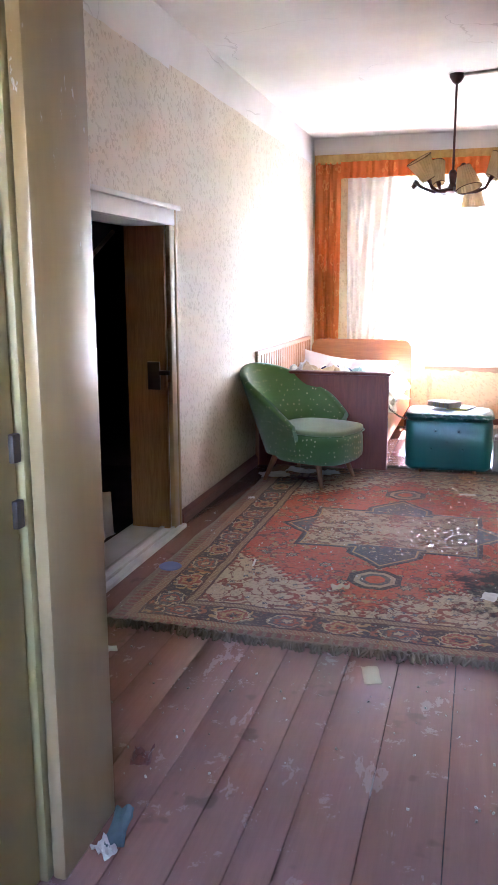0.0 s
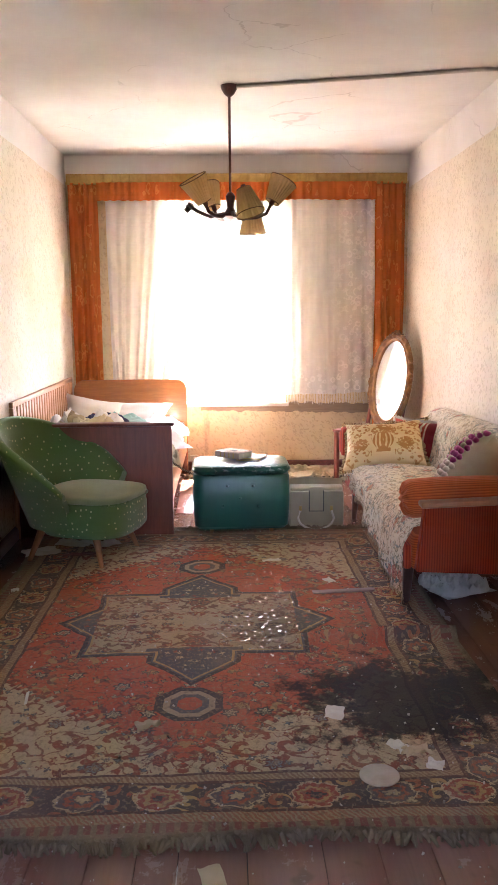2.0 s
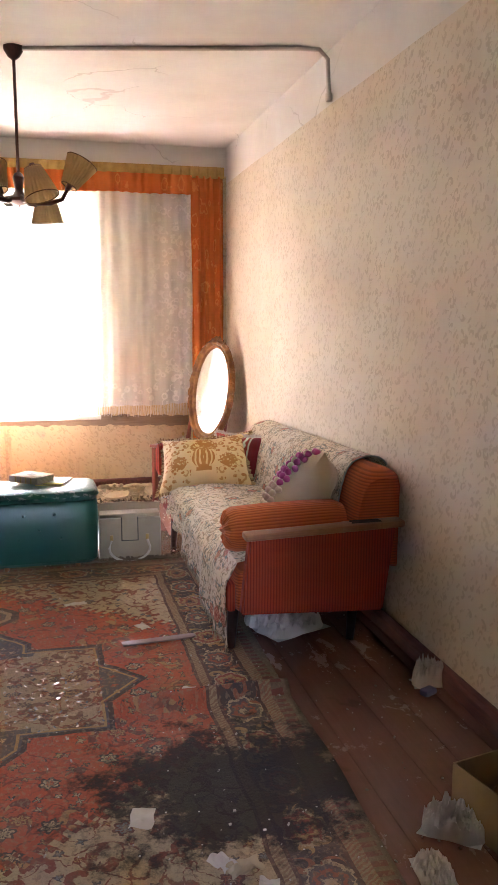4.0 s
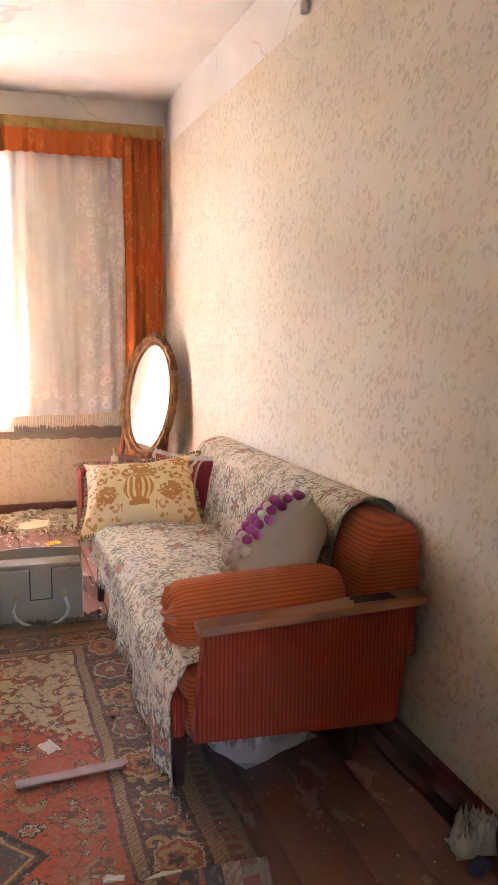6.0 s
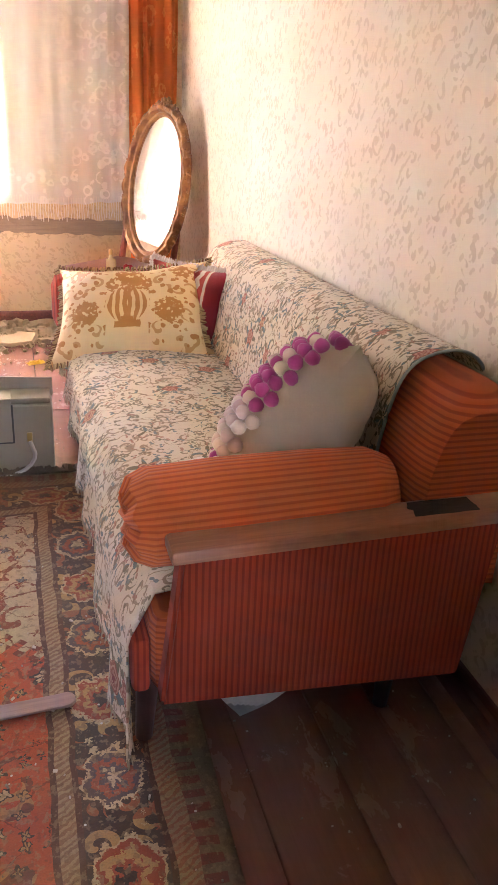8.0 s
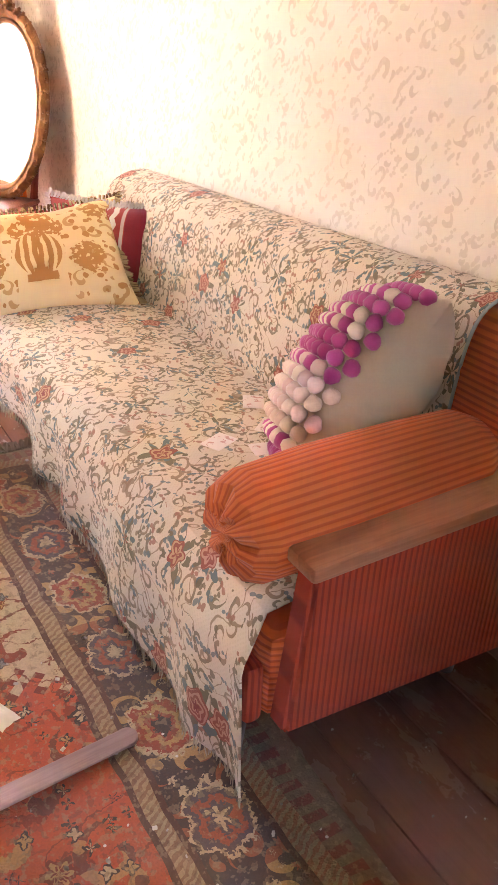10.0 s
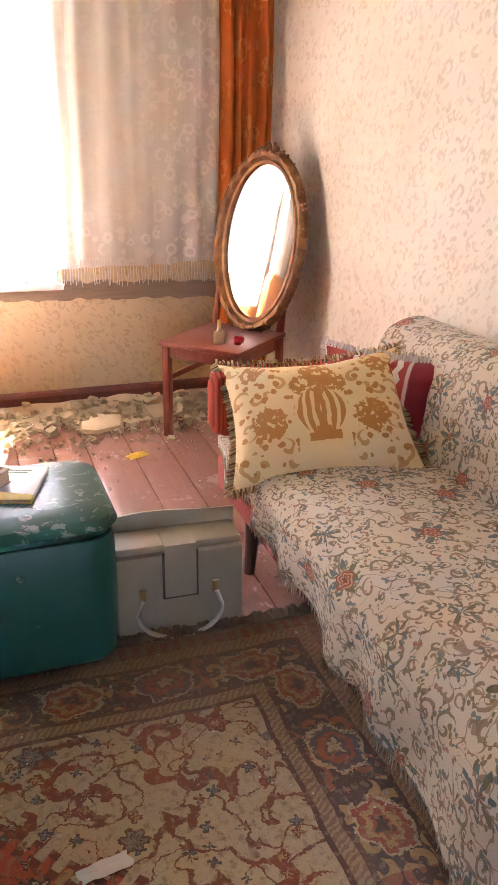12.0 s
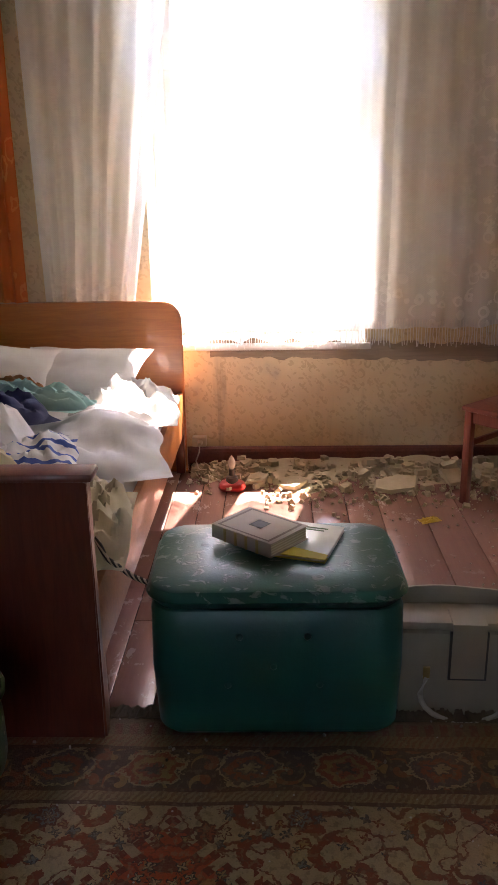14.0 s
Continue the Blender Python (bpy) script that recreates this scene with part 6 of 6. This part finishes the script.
OLD_PAGE = material("yellowed_page", mottled((0.52, 0.42, 0.27), (0.42, 0.33, 0.2), 9, 120), 0.85)
scrap(0.243, 4.22, 0.065, 0.085, -15, PAPER, "small white card scrap on the rug", seed=1)
scrap(-0.165, 3.41, 0.06, 0.13, 14, OLD_PAGE, "yellowed paper strip lying on the floorboards", 0.002, 2, 0.006)
scrap(0.42, 3.99, 0.05, 0.07, 30, PAPER, "crumpled white paper scrap on the rug", seed=3, curl=0.03)
scrap(0.47, 3.96, 0.09, 0.06, 10, OLD_PAGE, "crumpled yellowed paper scrap on the rug", seed=4, curl=0.035)
scrap(0.51, 3.88, 0.05, 0.05, 70, PAPER, "small torn paper scrap on the rug", seed=5, curl=0.02)
scrap(-0.40, 4.16, 0.08, 0.05, 20, OLD_PAGE, "crumpled scrap of brownish paper on the rug", seed=6, curl=0.03)
scrap(0.60, 4.93, 0.12, 0.035, 5, PAPER, "pale torn strip on the rug", seed=7, curl=0.012)
scrap(0.50, 4.97, 0.05, 0.02, -5, PAPER, "pale torn strip on the rug", seed=8)
scrap(-1.2, 5.55, 0.04, 0.05, 15, PAPER, "small white scrap near the wall", seed=9)
scrap(0.40, 5.62, 0.045, 0.07, 25, PAPER, "white triangular paper scrap on the rug", seed=10)
scrap(0.12, 5.98, 0.10, 0.035, 10, PAPER, "thin white paper strip on the rug", seed=12)
scrap(-0.86, 4.38, 0.01, 0.10, 8, PAPER, "thin white straw on the rug", seed=13, curl=0.004)
BLUE_BIT = material("blue_grey_plastic", mottled((0.09, 0.11, 0.24), (0.13, 0.15, 0.28)), 0.5)
solo("lid", lathe(bmesh.new(), [(0.0, 0.006), (0.05, 0.006), (0.055, 0.002), (0.05, 0.0), (0.0, 0.0)], 28), BLUE_BIT, "blue-grey plastic lid lying on the rug edge", "lid", pose(-1.235, 4.22, 0.022, 3, 2, 0))
FOIL = material("broken_glass_shard", mottled((0.7, 0.72, 0.75), (0.55, 0.57, 0.6)), 0.08, 0.7)
bm = bmesh.new()
for k in range(70):
    x, y = 0.0 + rnd.gauss(0, 0.10), 4.98 + rnd.gauss(0, 0.13)
    r = rnd.uniform(0.004, 0.016)
    bmesh.ops.create_cube(bm, size=1.0, matrix=Matrix.Translation((x, y, 0.024)) @ Euler((rnd.uniform(-.3, .3), rnd.uniform(-.3, .3), rnd.uniform(0, 6))).to_matrix().to_4x4() @ Matrix.Diagonal((r, r * 0.5, 0.002, 1)))
tagged(solo("glass_shards", bm, FOIL, "glittering broken glass shards scattered on the rug", "glass shards"), kind="stuff")
bm = bmesh.new()
for k in range(1500):
    x, y = rnd.uniform(-1.3, 1.4), rnd.uniform(2.6, 8.3)
    on_rug = -1.27 < x < 0.84 and 3.58 < y < 6.66
    if y > 6.7 and x < 0.5:
        x = rnd.uniform(-0.3, 1.2)
    r = rnd.choice((0.0018, 0.0025, 0.003, 0.005))
    bmesh.ops.create_cube(bm, size=1.6, matrix=Matrix.Translation((x, y, (0.02 if on_rug else 0.0) + r * 0.4)) @ Euler((rnd.uniform(0, 6), rnd.uniform(0, 6), 0)).to_matrix().to_4x4() @ Matrix.Diagonal((r, r * 0.7, r * 0.5, 1)))
CRUMB = material("pale_crumb", lambda n: n.mix(n.island(), (0.62, 0.57, 0.48), (0.2, 0.16, 0.12)), 0.9)
tagged(solo("crumbs", bm, CRUMB, "pale crumbs and grit scattered over floor and rug", "grit"), kind="stuff")

# carton and torn paper by the east wall
CARTON = material("brown_cardboard", mottled((0.4, 0.27, 0.14), (0.32, 0.2, 0.1), 6, 120), 0.9, bump=0.2)
carton = thing("carton", "open brown cardboard carton with crumpled wrapping", "carton", pose(1.26, 3.98, 0, 0, 0, 12))
for a in ((-0.15, 0.15, -0.12, -0.115), (-0.15, 0.15, 0.115, 0.12), (-0.15, -0.145, -0.115, 0.115), (0.145, 0.15, -0.115, 0.115)):
    part("side", slab(*a, 0.0, 0.16), CARTON, carton)
part("bottom", slab(-0.145, 0.145, -0.115, 0.115, 0.0, 0.004), CARTON, carton)
part("flap", slab(-0.14, 0.14, -0.1, 0.0, 0.0, 0.004), CARTON, carton, at=pose(0, -0.12, 0.16, 55, 0, 0))
solo("wrapping", heap(0.22, 0.17, 0.13, 41, 20, 8), TAN_CLOTH, "crumpled orange-brown wrapping inside the carton", "wrapping", pose(1.26, 3.98, 0.006))
PLASTIC = material("crumpled_white_plastic", mottled((0.66, 0.64, 0.6), (0.5, 0.48, 0.44), 9, 60), 0.35, bump=0.3)
for x, y, w, h, sd in ((1.06, 4.0, 0.17, 0.07, 51), (1.40, 4.84, 0.13, 0.09, 52), (1.05, 5.50, 0.30, 0.08, 53), (0.95, 5.62, 0.22, 0.06, 54), (0.93, 3.85, 0.14, 0.04, 55)):
    solo("plastic_bag", heap(w, w * 0.65, h * 1.3, sd, 30, 13, 0.3), PLASTIC, "crumpled whitish plastic bag lying on the floor", "plastic bag", pose(x, y, 0.0, 0, 0, sd * 31), "plastic bags")
solo("blue_cap", slab(-0.03, 0.03, -0.02, 0.02, 0, 0.025, 0.008), BLUE_BIT, "small dark blue plastic cap by the wall", "cap", pose(1.36, 4.76, 0.0, 0, 0, 25))

# under the armchair
for x, y, w, l, r, mt in ((-1.22, 6.22, 0.2, 0.15, 20, PAPER), (-1.05, 6.38, 0.22, 0.12, -15, PAPER), (-0.86, 6.36, 0.16, 0.12, 30, LINEN), (-0.98, 6.15, 0.2, 0.05, 10, OXBLOOD)):
    scrap(x, y, w, l, r, mt, "crumpled paper pushed under the armchair", 0.02, int(w * 90), 0.03)

# by the near jamb
TEAL_RAG = material("grey_teal_rag", mottled((0.12, 0.18, 0.18), (0.08, 0.12, 0.13)), 0.9)
scrap(-0.675, 2.42, 0.05, 0.16, 15, TEAL_RAG, "grey-teal rag lying by the door jamb", 0.002, 61, 0.03)
scrap(-0.675, 2.33, 0.04, 0.06, 60, PAPER, "torn white paper by the door jamb", 0.002, 62, 0.04)
scrap(-0.74, 2.72, 0.06, 0.07, 10, OXBLOOD, "reddish torn scrap by the wall", 0.002, 63, 0.05)
scrap(-1.15, 3.35, 0.07, 0.05, 30, PAPER, "grey paper lying on the floorboards", 0.002, 64, 0.01)

# clutter in the dark side room
for x, y, w, l, h, mt, lb, cat, sd in ((-2.0, 4.3, 0.5, 0.5, 0.35, NAVY_CLOTH, "dark blue clothes heaped in the side room", "clothes", 71), (-2.3, 4.7, 0.7, 0.6, 0.5, LINEN, "grey bedding heaped in the side room", "bedding", 72), (-1.9, 4.55, 0.3, 0.3, 0.16, PLASTIC, "crumpled pale bag in the side room", "plastic bag", 73), (-2.6, 4.2, 0.6, 0.8, 0.6, TEAL_RAG, "dim heap of rags in the side room", "rags", 74)):
    solo("rag_heap", heap(w, l, h, sd, 24, 7), mt, lb, cat, pose(x, y, -0.003))
solo("carton", slab(-0.09, 0.09, -0.02, 0.02, 0, 0.24, 0.004), PAPER, "pale cardboard sheet standing behind the doorway", "cardboard", pose(-1.82, 4.62, 0.0, -14, 0, 35))
plank_l = solo("plank", slab(-0.9, 0.9, -0.05, 0.05, -0.012, 0.012, 0.003), CARTON, "old board leaning in the side room", "board", pose(-2.5, 5.0, 1.0, 0, -48, 30))

# ---- floor planks ----
floor = structure("floor", slab(-3.5, XE, -1.1, YN, -0.06, -0.028), SUBFLOOR, "oxblood-painted plank floor, scuffed and dusty")
x = XW - 0.02
rnd = random.Random(11)
edges = [-0.495, -0.37, -0.26, -0.08, 0.121, 0.27]
xs = [-0.495]
while xs[0] > XW:
    xs.insert(0, xs[0] - rnd.choice((0.125, 0.15, 0.17)))
xs += edges[1:]
while xs[-1] < XE:
    xs.append(xs[-1] + rnd.choice((0.14, 0.16, 0.18)))
for a, b in zip(xs, xs[1:]):
    a, b = max(a, XW), min(b, XE)
    if b - a < 0.02:
        continue
    cuts = [-0.95, rnd.uniform(0.4, 1.2), rnd.uniform(6.9, 7.9), YN]
    for y0, y1 in zip(cuts, cuts[1:]):
        top = rnd.uniform(-0.0015, 0.0)
        part("plank", slab(a + 0.0012, b - 0.0012, y0 + 0.0015, y1 - 0.0015, -0.028, top, 0.002), PLANK, floor)
# side room floor: near-black colour stands in for the shade there
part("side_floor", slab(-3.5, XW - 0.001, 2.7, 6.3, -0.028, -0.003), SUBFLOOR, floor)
